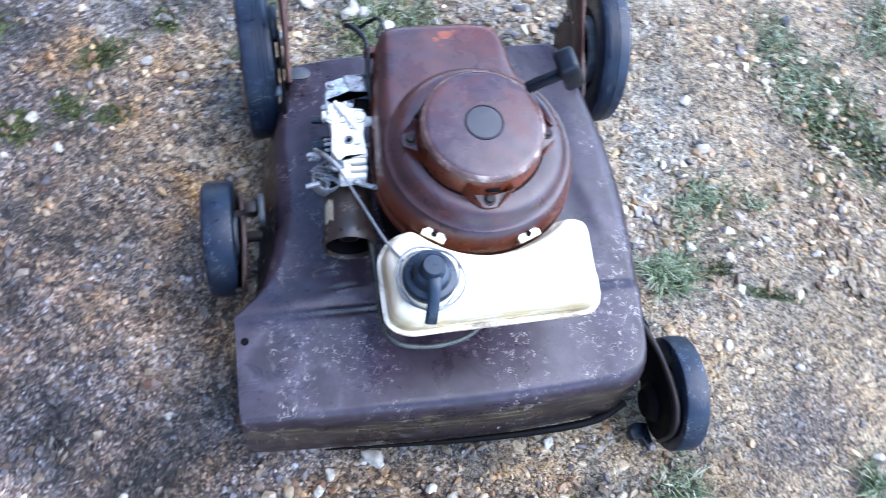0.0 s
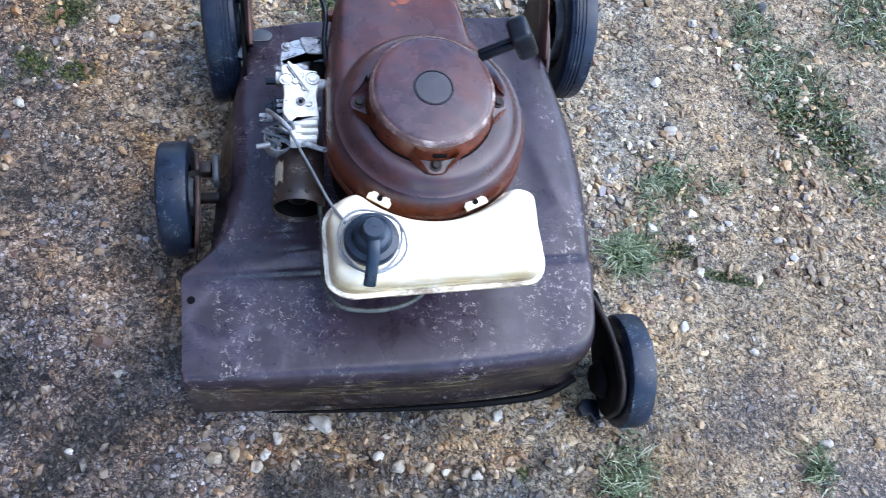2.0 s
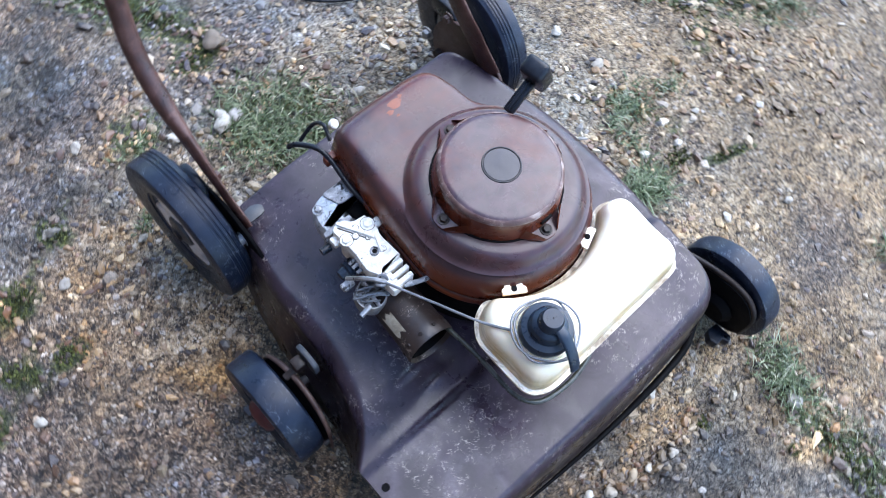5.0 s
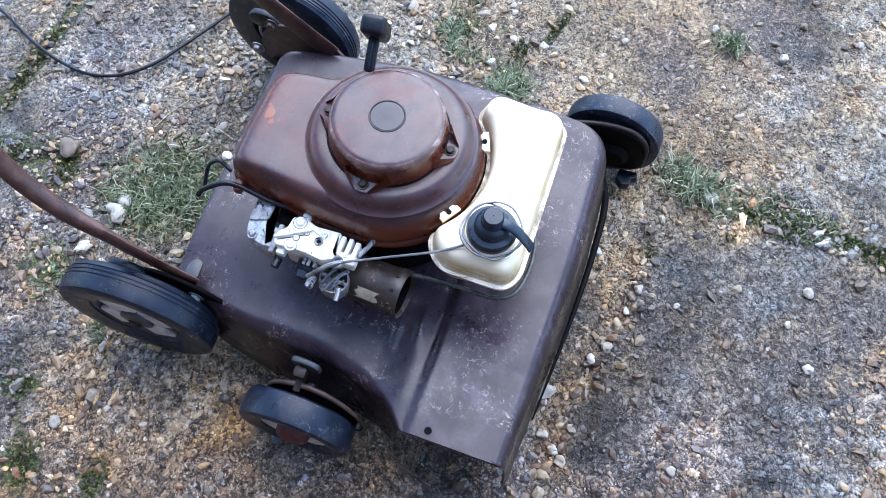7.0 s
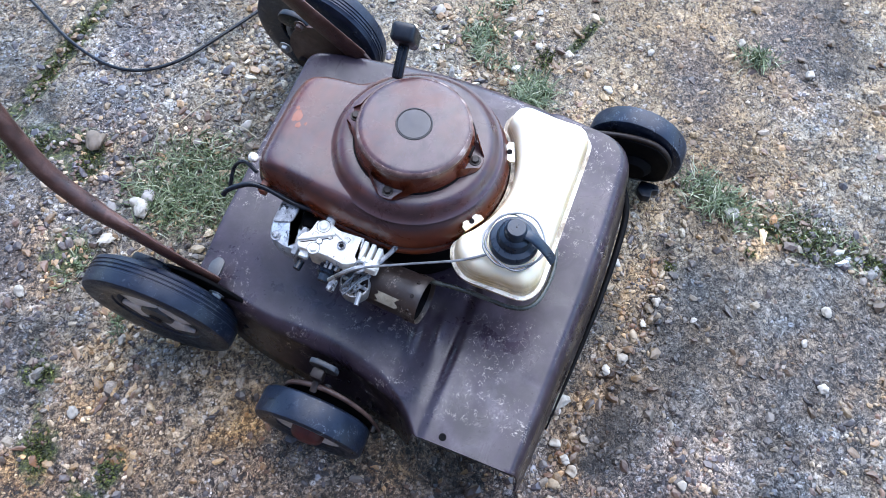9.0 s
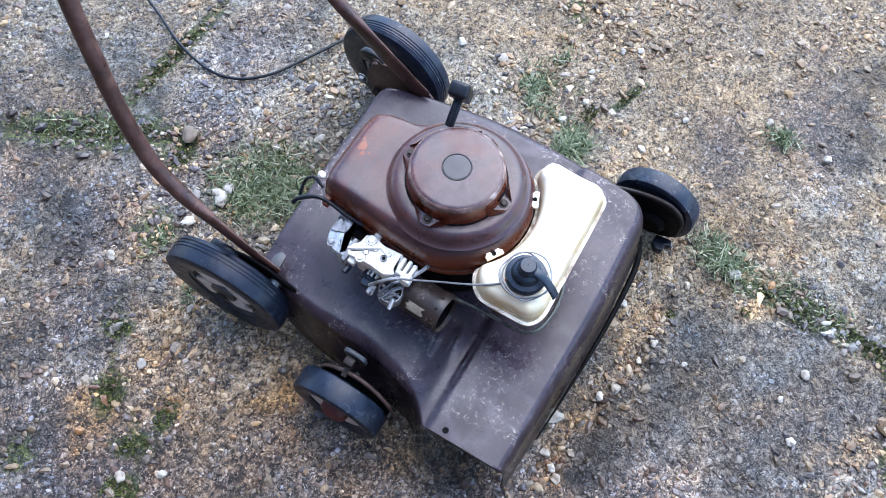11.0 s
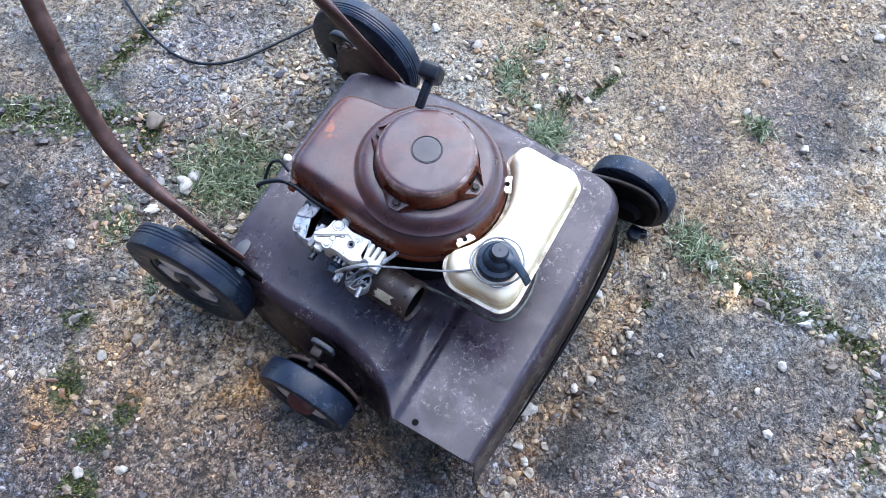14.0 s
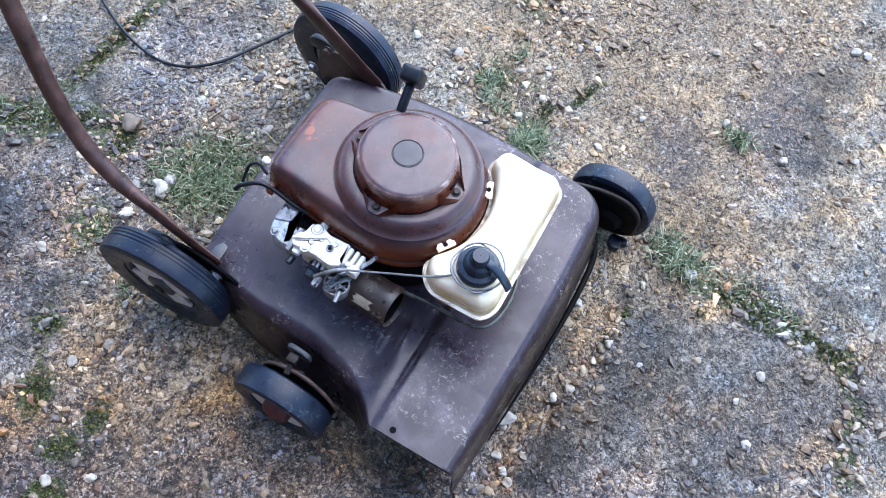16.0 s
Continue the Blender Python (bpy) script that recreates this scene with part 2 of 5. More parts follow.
def ground_material():
    """Old exposed-aggregate concrete: small set stones, ochre, grey and dark stained patches, moss in the joints."""
    m, n, l, b = material("exposed aggregate concrete", 0.75)
    v = obj_coord(n)
    warp = n.new("ShaderNodeTexNoise")
    warp.inputs["Scale"].default_value = 60
    l.new(v, warp.inputs["Vector"])
    wv = mix(n, l, 0.012, v, warp.outputs["Color"], "ADD")

    def cells(scale):
        t = n.new("ShaderNodeTexVoronoi")
        t.inputs["Scale"].default_value = scale
        t.inputs["Randomness"].default_value = 1.0
        l.new(wv, t.inputs["Vector"])
        return t.outputs["Distance"], t.outputs["Color"]

    d1, c1 = cells(85)
    d2, c2 = cells(190)
    sep = n.new("ShaderNodeSeparateColor")
    l.new(c1, sep.inputs[0])
    sep2 = n.new("ShaderNodeSeparateColor")
    l.new(c2, sep2.inputs[0])
    patch = noise_node(n, l, v, 3.2, 7, 0.62, 0.5)
    patch2 = noise_node(n, l, v, 9.0, 7, 0.65, 0.6)
    fine = noise_node(n, l, v, 300, 5, 0.7)
    at = n.new("ShaderNodeAttribute")
    at.attribute_name = "zones"
    zone = n.new("ShaderNodeSeparateColor")
    l.new(at.outputs["Color"], zone.inputs[0])
    mid = noise_node(n, l, v, 58, 7, 0.7, 0.9)
    grit = noise_node(n, l, v, 130, 5, 0.7, 0.8)
    tone = mix(n, l, 0.5, mix(n, l, 0.68, fine, grit), mid)
    ochre = ramp(n, l, tone, ((0.43, (0.030, 0.021, 0.013)), (0.475, (0.205, 0.152, 0.092)), (0.53, (0.300, 0.240, 0.155)), (0.60, (0.46, 0.40, 0.29))))
    slate = ramp(n, l, tone, ((0.42, (0.014, 0.013, 0.013)), (0.475, (0.112, 0.100, 0.085)), (0.53, (0.21, 0.188, 0.152)), (0.60, (0.50, 0.455, 0.375))))
    dark = ramp(n, l, tone, ((0.44, (0.004, 0.003, 0.004)), (0.49, (0.034, 0.022, 0.020)), (0.54, (0.110, 0.072, 0.050)), (0.60, (0.34, 0.25, 0.15))))
    f = maths(n, l, "ADD", maths(n, l, "MULTIPLY", patch2, 0.8), maths(n, l, "MULTIPLY", zone.outputs[0], 0.9))
    matrix = mix(n, l, ramp(n, l, f, ((0.34, grey(0)), (0.70, grey(1)))), slate, ochre)
    f = maths(n, l, "ADD", patch, maths(n, l, "MULTIPLY", zone.outputs[1], 0.55))
    matrix = mix(n, l, ramp(n, l, f, ((0.56, grey(0)), (0.80, grey(0.9)))), matrix, dark)
    stone = ramp(n, l, sep.outputs[0], ((0.0, (0.10, 0.085, 0.075)), (0.3, (0.20, 0.145, 0.10)), (0.55, (0.30, 0.24, 0.17)), (0.8, (0.27, 0.265, 0.26)), (1.0, (0.50, 0.47, 0.42))))
    stone2 = ramp(n, l, sep2.outputs[1], ((0.0, (0.06, 0.055, 0.055)), (0.4, (0.19, 0.15, 0.11)), (0.75, (0.29, 0.27, 0.24)), (1.0, (0.52, 0.49, 0.44))))
    in2 = maths(n, l, "MULTIPLY", ramp(n, l, d2, ((0.32, grey(1)), (0.5, grey(0)))), ramp(n, l, sep2.outputs[0], ((0.45, grey(0)), (0.55, grey(0.8)))))
    in1 = maths(n, l, "MULTIPLY", ramp(n, l, d1, ((0.30, grey(1)), (0.45, grey(0)))), ramp(n, l, sep.outputs[1], ((0.5, grey(0)), (0.62, grey(0.85)))))
    col = mix(n, l, in2, matrix, stone2)
    col = mix(n, l, in1, col, stone)
    # short curled crevices and pale chips between the set grit
    curl = maths(n, l, "ABSOLUTE", maths(n, l, "SUBTRACT", noise_node(n, l, v, 62, 3, 0.55, 1.5), 0.5))
    chip = maths(n, l, "ABSOLUTE", maths(n, l, "SUBTRACT", noise_node(n, l, wv, 78, 2, 0.5, 1.8), 0.47))
    torn = ramp(n, l, grit, ((0.44, grey(0)), (0.54, grey(1))))
    crevice = maths(n, l, "MULTIPLY", ramp(n, l, curl, ((0.012, grey(1)), (0.046, grey(0)))), ramp(n, l, mid, ((0.44, grey(1)), (0.62, grey(0.5)))))
    pale_chip = maths(n, l, "MULTIPLY", ramp(n, l, chip, ((0.008, grey(0.9)), (0.026, grey(0)))), torn)
    col = mix(n, l, maths(n, l, "MULTIPLY", crevice, 0.85), col, (0.014, 0.011, 0.011))
    col = mix(n, l, pale_chip, col, (0.40, 0.345, 0.265))
    pat = n.new("ShaderNodeAttribute")
    pat.attribute_name = "patches"
    stain = noise_node(n, l, v, 30, 8, 0.7, 0.7)
    col = mix(n, l, 1.0, col, ramp(n, l, stain, ((0.34, grey(0.6)), (0.5, grey(0.97)), (0.66, grey(1.2)))), "MULTIPLY")
    col = mix(n, l, 1.0, col, pat.outputs["Color"], "MULTIPLY")
    moss_noise = noise_node(n, l, v, 38, 8, 0.7)
    moss = maths(n, l, "MULTIPLY", zone.outputs[2], 1.0)
    moss = ramp(n, l, maths(n, l, "ADD", moss, maths(n, l, "MULTIPLY", moss_noise, 0.9)), ((0.78, grey(0)), (0.98, grey(0.92))))
    green = ramp(n, l, grit, ((0.4, (0.010, 0.013, 0.005)), (0.52, (0.040, 0.055, 0.012)), (0.64, (0.13, 0.145, 0.03))))
    col = mix(n, l, moss, col, green)
    l.new(col, b.inputs["Base Color"])
    dry = ramp(n, l, patch2, ((0.3, grey(0.55)), (0.7, grey(0.9))))
    l.new(mix(n, l, ramp(n, l, f, ((0.60, grey(0)), (0.95, grey(0.85)))), dry, grey(0.26)), b.inputs["Roughness"])
    h = mix(n, l, 0.5, maths(n, l, "ADD", in1, maths(n, l, "MULTIPLY", in2, 0.6)), fine)
    h = maths(n, l, "SUBTRACT", mix(n, l, 0.5, h, mid), maths(n, l, "MULTIPLY", crevice, 0.35))
    bump(n, l, b, h, 1.0, 0.007)
    return m


GROUND = ground_material()


def speckled(name, stops, rough=0.6, relief=0.3, scale=180):
    """One colour for each loose piece, with a fine grain."""
    m, n, l, b = material(name, rough)
    pick = n.new("ShaderNodeNewGeometry").outputs["Random Per Island"]
    fine = noise_node(n, l, obj_coord(n), scale, 5, 0.65)
    col = ramp(n, l, pick, stops)
    col = mix(n, l, ramp(n, l, fine, ((0.4, grey(0.0)), (0.8, grey(0.6)))), col, (0.10, 0.085, 0.07))
    l.new(col, b.inputs["Base Color"])
    bump(n, l, b, fine, relief, 0.001)
    return m


def aggregate():
    """Set stones, each in its own tone."""
    m, n, l, b = material("mixed aggregate stones", 0.34)
    at = n.new("ShaderNodeAttribute")
    at.attribute_name = "tone"
    fine = noise_node(n, l, obj_coord(n), 420, 6, 0.7)
    col = mix(n, l, ramp(n, l, fine, ((0.38, grey(0.0)), (0.7, grey(0.75)))), at.outputs["Color"], (0.09, 0.07, 0.052))
    l.new(col, b.inputs["Base Color"])
    bump(n, l, b, fine, 0.3, 0.001)
    return m


AGGREGATE = aggregate()


GRAVEL = speckled("mixed gravel", ((0.0, (0.09, 0.075, 0.065)), (0.22, (0.22, 0.16, 0.10)), (0.45, (0.36, 0.28, 0.18)), (0.65, (0.30, 0.29, 0.28)), (0.82, (0.42, 0.38, 0.31)), (1.0, (0.50, 0.48, 0.43))))
PEBBLE = speckled("pale flint pebble", ((0.0, (0.30, 0.26, 0.20)), (0.5, (0.36, 0.325, 0.27)), (1.0, (0.44, 0.41, 0.36))), 0.5, 0.5, 110)
STRAW = speckled("dry straw", ((0.0, (0.42, 0.36, 0.22)), (1.0, (0.52, 0.46, 0.31))), 0.6, 0.0)
GRASS = speckled("wiry grass", ((0.0, (0.024, 0.042, 0.014)), (0.4, (0.085, 0.128, 0.046)), (0.75, (0.175, 0.228, 0.105)), (1.0, (0.42, 0.43, 0.30))), 0.55, 0.0)
MOSS = speckled("dark moss", ((0.0, (0.010, 0.015, 0.005)), (0.5, (0.046, 0.064, 0.012)), (1.0, (0.16, 0.18, 0.03))), 0.8, 0.0)


# ---- building helpers ----
def part(name, bm, mat, parent=None, label="", smooth=True):
    me = bpy.data.meshes.new(name)
    bm.normal_update()
    bm.to_mesh(me)
    bm.free()
    if smooth:
        me.shade_smooth()
        me.set_sharp_from_angle(angle=radians(38))
    me.materials.append(mat)
    ob = new(name, me)
    if parent is not None:
        ob.parent = parent
    if label:
        ob["label"] = label
    return ob


def skin(rings, closed=True, cap_start=False, cap_end=False, bm=None):
    """A mesh through rings of equal point counts."""
    bm = bm or bmesh.new()
    rows = [[bm.verts.new(p) for p in ring] for ring in rings]
    k = len(rows[0])
    for a, b in zip(rows, rows[1:]):
        for i in range(k if closed else k - 1):
            j = (i + 1) % k
            bm.faces.new((a[i], a[j], b[j], b[i]))
    if cap_start:
        bm.faces.new(rows[0][::-1])
    if cap_end:
        bm.faces.new(rows[-1])
    bmesh.ops.recalc_face_normals(bm, faces=bm.faces)
    return bm


def spin(profile, m=Matrix(), segs=48, bm=None):
    """Turns (radius, height) pairs round the z axis of m. A radius of 0 closes the form."""
    rings = []
    for r, h in profile:
        rr = max(r, 1e-5)
        rings.append([m @ Vector((rr * math.cos(math.tau * i / segs), rr * math.sin(math.tau * i / segs), h)) for i in range(segs)])
    bm = skin(rings, bm=bm)
    bmesh.ops.remove_doubles(bm, verts=bm.verts, dist=2e-5)
    return bm


def spline(points, steps=8):
    """A smooth line through the points."""
    p = [Vector(q) for q in points]
    p = [2 * p[0] - p[1], *p, 2 * p[-1] - p[-2]]
    out = []
    for a, b, c, d in zip(p, p[1:], p[2:], p[3:]):
        for i in range(steps):
            t = i / steps
            out.append(0.5 * (2 * b + (c - a) * t + (2 * a - 5 * b + 4 * c - d) * t * t + (3 * b - a - 3 * c + d) * t ** 3))
    return out + [p[-2]]


def tube(points, radius, segs=12, steps=8, bm=None, flat=None):
    """A round bar along a smooth line. radius: a number, or one for each of the given points. flat: squeeze at each point."""
    line = spline(points, steps) if len(points) > 2 else [Vector(q) for q in points]
    m = len(line)

    def at(values, i):
        x = i / (m - 1) * (len(values) - 1)
        k = min(int(x), len(values) - 2)
        return values[k] + (values[k + 1] - values[k]) * (x - k)

    rings, up = [], Vector((0, 0, 1))
    d0 = (line[1] - line[0]).normalized()
    side = d0.orthogonal().normalized() if abs(d0.z) > 0.95 else d0.cross(up).normalized()
    for i, q in enumerate(line):
        d = (line[min(i + 1, m - 1)] - line[max(i - 1, 0)]).normalized()
        side = (side - d * side.dot(d)).normalized()
        top = d.cross(side)
        r = at(radius, i) if isinstance(radius, (list, tuple)) else radius
        s = at(flat, i) if flat else 1.0
        rings.append([q + side * (r * s * math.cos(math.tau * k / segs)) + top * (r * (2 - s if flat else 1) * math.sin(math.tau * k / segs)) for k in range(segs)])
    return skin(rings, cap_start=True, cap_end=True, bm=bm)


def block(size, m=Matrix(), bevel=0.002, segs=2, bm=None):
    """A box with rounded edges."""
    b2 = bmesh.new()
    bmesh.ops.create_cube(b2, size=1.0, matrix=Matrix.Diagonal((*size, 1)))
    if bevel:
        bmesh.ops.bevel(b2, geom=b2.edges[:], offset=bevel, segments=segs, affect="EDGES", profile=0.5)
    b2.transform(m)
    return merge(bm, b2)


def merge(bm, other):
    if bm is None:
        return other
    me = bpy.data.meshes.new("tmp")
    other.to_mesh(me)
    other.free()
    bm.from_mesh(me)
    bpy.data.meshes.remove(me)
    return bm


def plate(outline, thick, m=Matrix(), bevel=0.001, bm=None):
    """A flat plate: outline in the xy plane of m, thickness along its z."""
    b2 = bmesh.new()
    face = b2.faces.new([b2.verts.new((x, y, -thick / 2)) for x, y in outline])
    up = bmesh.ops.extrude_face_region(b2, geom=[face])
    bmesh.ops.translate(b2, verts=[g for g in up["geom"] if isinstance(g, bmesh.types.BMVert)], vec=(0, 0, thick))
    bmesh.ops.recalc_face_normals(b2, faces=b2.faces)
    if bevel:
        bmesh.ops.bevel(b2, geom=[e for e in b2.edges if abs(e.verts[0].co.z - e.verts[1].co.z) < 1e-6], offset=bevel, segments=2, affect="EDGES", profile=0.5)
    b2.transform(m)
    return merge(bm, b2)


def rounded(points, radius, steps=6):
    """A closed outline with rounded corners. radius: a number or one a corner."""
    out, k = [], len(points)
    for i, q in enumerate(points):
        r = radius[i] if isinstance(radius, (list, tuple)) else radius
        q, a, b = Vector(q), Vector(points[i - 1]), Vector(points[(i + 1) % k])
        r = min(r, (a - q).length * 0.49, (b - q).length * 0.49)
        s, e = q + (a - q).normalized() * r, q + (b - q).normalized() * r
        for j in range(steps + 1):
            t = j / steps
            out.append((1 - t) ** 2 * s + 2 * t * (1 - t) * q + t * t * e)
    return [tuple(p) for p in out]


def resample(outline, count):
    """A closed outline as count points at even distances."""
    p = [Vector(q) for q in outline]
    lengths = [(p[(i + 1) % len(p)] - q).length for i, q in enumerate(p)]
    total, out, i, run = sum(lengths), [], 0, 0.0
    for k in range(count):
        want = total * k / count
        while run + lengths[i] < want - 1e-12:
            run += lengths[i]
            i += 1
        t = (want - run) / lengths[i] if lengths[i] else 0
        out.append(p[i].lerp(p[(i + 1) % len(p)], t))
    return out


def hexbolt(m, r=0.006, h=0.005, washer=True, bm=None):
    """A hexagon bolt head on a washer, along the z axis of m."""
    if washer:
        bm = spin([(0, 0), (r * 1.45, 0), (r * 1.45, 0.0012), (0, 0.0012)], m, 16, bm)
    b2 = spin([(0, 0.001), (r, 0.001), (r, h * 0.8), (r * 0.82, h), (0, h)], m, 6)
    return merge(bm, b2)


def smooth01(x):
    x = min(1.0, max(0.0, x))
    return x * x * (3 - 2 * x)


import functools

# ---- ground ----
def spacing(half, fine, growth, far):
    """Coordinates that are evenly fine inside half and widen out to far."""
    a = [i * fine for i in range(int(half / fine) + 1)]
    step = fine
    while a[-1] < far:
        step *= growth
        a.append(a[-1] + step)
    return [-q for q in a[:0:-1]] + a


# moss and weeds: x, y, half length, half width, turn in degrees, strength
MOSS_BLOTS = [(-0.435, 0.444, 0.022, 0.035, 40, 1.0), (-0.572, 0.271, 0.03, 0.05, 40, 0.8), (0.178, -0.364, 0.016, 0.013, 0, 1.0), (0.262, -0.476, 0.012, 0.01, 0, 1.0), (-0.645, 0.231, 0.04, 0.04, 0, 1.0),
              (-0.53, 0.372, 0.05, 0.035, 30, 0.85), (-0.505, 0.26, 0.045, 0.03, 0, 0.7), (-0.1, 0.6, 0.05, 0.04, 0, 0.9), (-0.7, 0.42, 0.05, 0.04, 0, 0.7)]
MOSS_BEDS = [(-0.16, 0.78, 0.22, 0.05, -58, 1.0), (0.08, 0.778, 0.2, 0.022, 2, 1.0), (0.335, -0.56, 0.15, 0.05, 84, 0.62), (-0.25, 0.53, 0.06, 0.05, 20, 0.8), (0.75, 0.27, 0.24, 0.08, -60, 0.75),
             (0.545, -0.06, 0.075, 0.012, -12, 0.9), (-0.05, 0.42, 0.15, 0.11, -40, 0.7), (0.4, -0.01, 0.08, 0.07, 0, 0.55), (0.46, 0.12, 0.09, 0.05, 30, 0.5), (0.33, -0.4, 0.1, 0.06, 80, 0.5),
             (0.95, 0.48, 0.16, 0.1, 20, 0.8), (0.5, 0.03, 0.06, 0.03, 10, 0.5)]
MOSS_AT = MOSS_BLOTS + MOSS_BEDS
# warm earthy areas; dark ones, part stain and part shade toned into the ground
OCHRE_AT = [(-0.39, 0.22, 0.14, 0.13, 0, 1.0), (-0.40, -0.05, 0.12, 0.12, 0, 0.8), (0.80, -0.20, 0.55, 0.45, 0, 0.8), (0.55, 0.30, 0.40, 0.32, 0, 0.7), (-0.44, 0.14, 0.24, 0.11, 10, 1.0), (-0.08, -0.312, 0.24, 0.035, 6, 0.9), (-0.50, 0.34, 0.20, 0.13, 0, 0.9),
            (-0.02, 0.85, 0.35, 0.18, 0, 0.6), (-0.52, 0.0, 0.12, 0.09, 0, 0.6), (0.18, -0.33, 0.16, 0.05, -20, 0.7), (-0.42, 0.70, 0.2, 0.12, 0, 0.6)]
DARK_AT = [(-0.52, -0.24, 0.42, 0.34, 0, 0.85), (-0.38, -0.50, 0.38, 0.24, 0, 0.8), (-0.36, -0.12, 0.16, 0.16, 0, 0.3), (-0.66, 0.28, 0.13, 0.24, 0, 0.75), (-0.75, 0.38, 0.36, 0.45, 0, 0.55), (-0.45, 0.52, 0.14, 0.12, 0, 0.6), (-0.30, 0.85, 0.30, 0.16, 0, 0.5), (0.55, -0.28, 0.10, 0.05, 30, 0.5), (0.70, -0.42, 0.16, 0.08, 20, 0.5), (-0.05, 0.62, 0.2, 0.08, 30, 0.5), (0.16, -0.66, 0.16, 0.12, 0, 0.3), (-0.33, 0.62, 0.17, 0.10, 20, 0.7), (0.16, 0.66, 0.14, 0.08, 0, 0.6), (-0.62, -0.05, 0.3, 0.12, 0, 0.8)]
# joints and cracks: from, to, depth, half width
CRACKS = [((-0.06, 0.775), (0.30, 0.79), 0.010, 0.010), ((-0.28, 0.96), (-0.06, 0.60), 0.008, 0.016), ((0.48, -0.045), (0.62, -0.075), 0.006, 0.005), 
          ((0.20, -0.35), (-0.05, -0.345), 0.006, 0.012), ((-0.05, -0.345), (-0.24, -0.40), 0.006, 0.014), ((0.62, 0.42), (0.84, 0.10), 0.006, 0.018)]


# gravel-filled joints between the slabs: line, half width, how full of stones, how mossy
JOINTS = [(((0.307, -0.439), (0.319, -0.55), (0.337, -0.666), (0.334, -0.734), (0.25, -0.792), (0.133, -0.81)), 0.026, 0.9, 0.75),
          (((0.234, -0.359), (0.088, -0.361), (-0.008, -0.349), (-0.09, -0.32), (-0.152, -0.331)), 0.022, 0.9, 0.0),
          (((-0.395, 0.48), (-0.457, 0.423), (-0.53, 0.373), (-0.552, 0.274), (-0.608, 0.229)), 0.016, 0.5, 0.45), (((-0.297, 0.382), (-0.341, 0.334), (-0.447, 0.34), (-0.473, 0.327)), 0.018, 0.8, 0.0),
          (((0.595, 0.40), (0.696, 0.294), (0.72, 0.20), (0.672, 0.132)), 0.045, 0.75, 0.5), (((0.346, 0.077), (0.407, 0.026)), 0.035, 1.0, 0.1), (((0.399, 0.174), (0.47, 0.109), (0.492, 0.057)), 0.022, 0.7, 0.55),
          (((0.612, 0.046), (0.692, -0.058)), 0.022, 0.8, 0.2), (((0.742, 0.155), (0.919, 0.122)), 0.022, 0.5, 0.5)]
# bare grey slabs, their corners in order
SLABS = [((0.215, -0.385), (0.277, -0.50), (0.300, -0.624), (0.310, -0.728), (0.21, -0.775), (0.105, -0.76), (-0.018, -0.63), (-0.10, -0.42), (-0.07, -0.375), (0.061, -0.388)),
         ((0.783, 0.236), (0.962, 0.275), (1.05, 0.22), (0.94, 0.165), (0.797, 0.165))]


def near_line(x, y, points):
    best = 9.0
    for (ax, ay), (bx, by) in zip(points, points[1:]):
        ux, uy = bx - ax, by - ay
        t = max(0.0, min(1.0, ((x - ax) * ux + (y - ay) * uy) / (ux * ux + uy * uy)))
        best = min(best, math.hypot(x - ax - t * ux, y - ay - t * uy))
    return best


@functools.lru_cache(maxsize=None)
def joint(x, y):
    """How far a place lies in a joint: stones, moss."""
    q = Vector((x, y, 0.3))
    x, y = x + 0.014 * noise.noise(q * 17), y + 0.014 * noise.noise(q * 17 + Vector((5, 2, 8)))
    stone_share = moss_share = 0.0
    for points, half, full, mossy in JOINTS:
        if abs(x - points[0][0]) < 0.5 and abs(y - points[0][1]) < 0.6:
            k = math.exp(-(near_line(x, y, points) / half) ** 2)
            stone_share, moss_share = max(stone_share, k * full), max(moss_share, k * mossy)
    return stone_share, moss_share


@functools.lru_cache(maxsize=None)
def on_slab(x, y):
    """1 on the bare slabs, falling to 0 over their broken edges."""
    q = Vector((x, y, 0.9))
    x, y = x + 0.012 * noise.noise(q * 20), y + 0.012 * noise.noise(q * 20 + Vector((4, 1, 3)))
    for corners in SLABS:
        loop = (*corners, corners[0])
        inside = False
        for (ax, ay), (bx, by) in zip(loop, loop[1:]):
            if (ay > y) != (by > y) and x < ax + (y - ay) / (by - ay) * (bx - ax):
                inside = not inside
        if inside:
            return smooth01(near_line(x, y, loop) / 0.018)
    return 0.0


def oval(x, y, spot):
    cx, cy, a, b, turn, s = spot
    c, d = math.cos(radians(turn)), math.sin(radians(turn))
    u, v = (c * (x - cx) + d * (y - cy)) / a, (-d * (x - cx) + c * (y - cy)) / b
    return s * max(0.0, 1.0 - (u * u + v * v) ** 0.5 * 0.6)


def zone(x, y, spots):
    return min(1.0, max(oval(x, y, s) for s in spots))


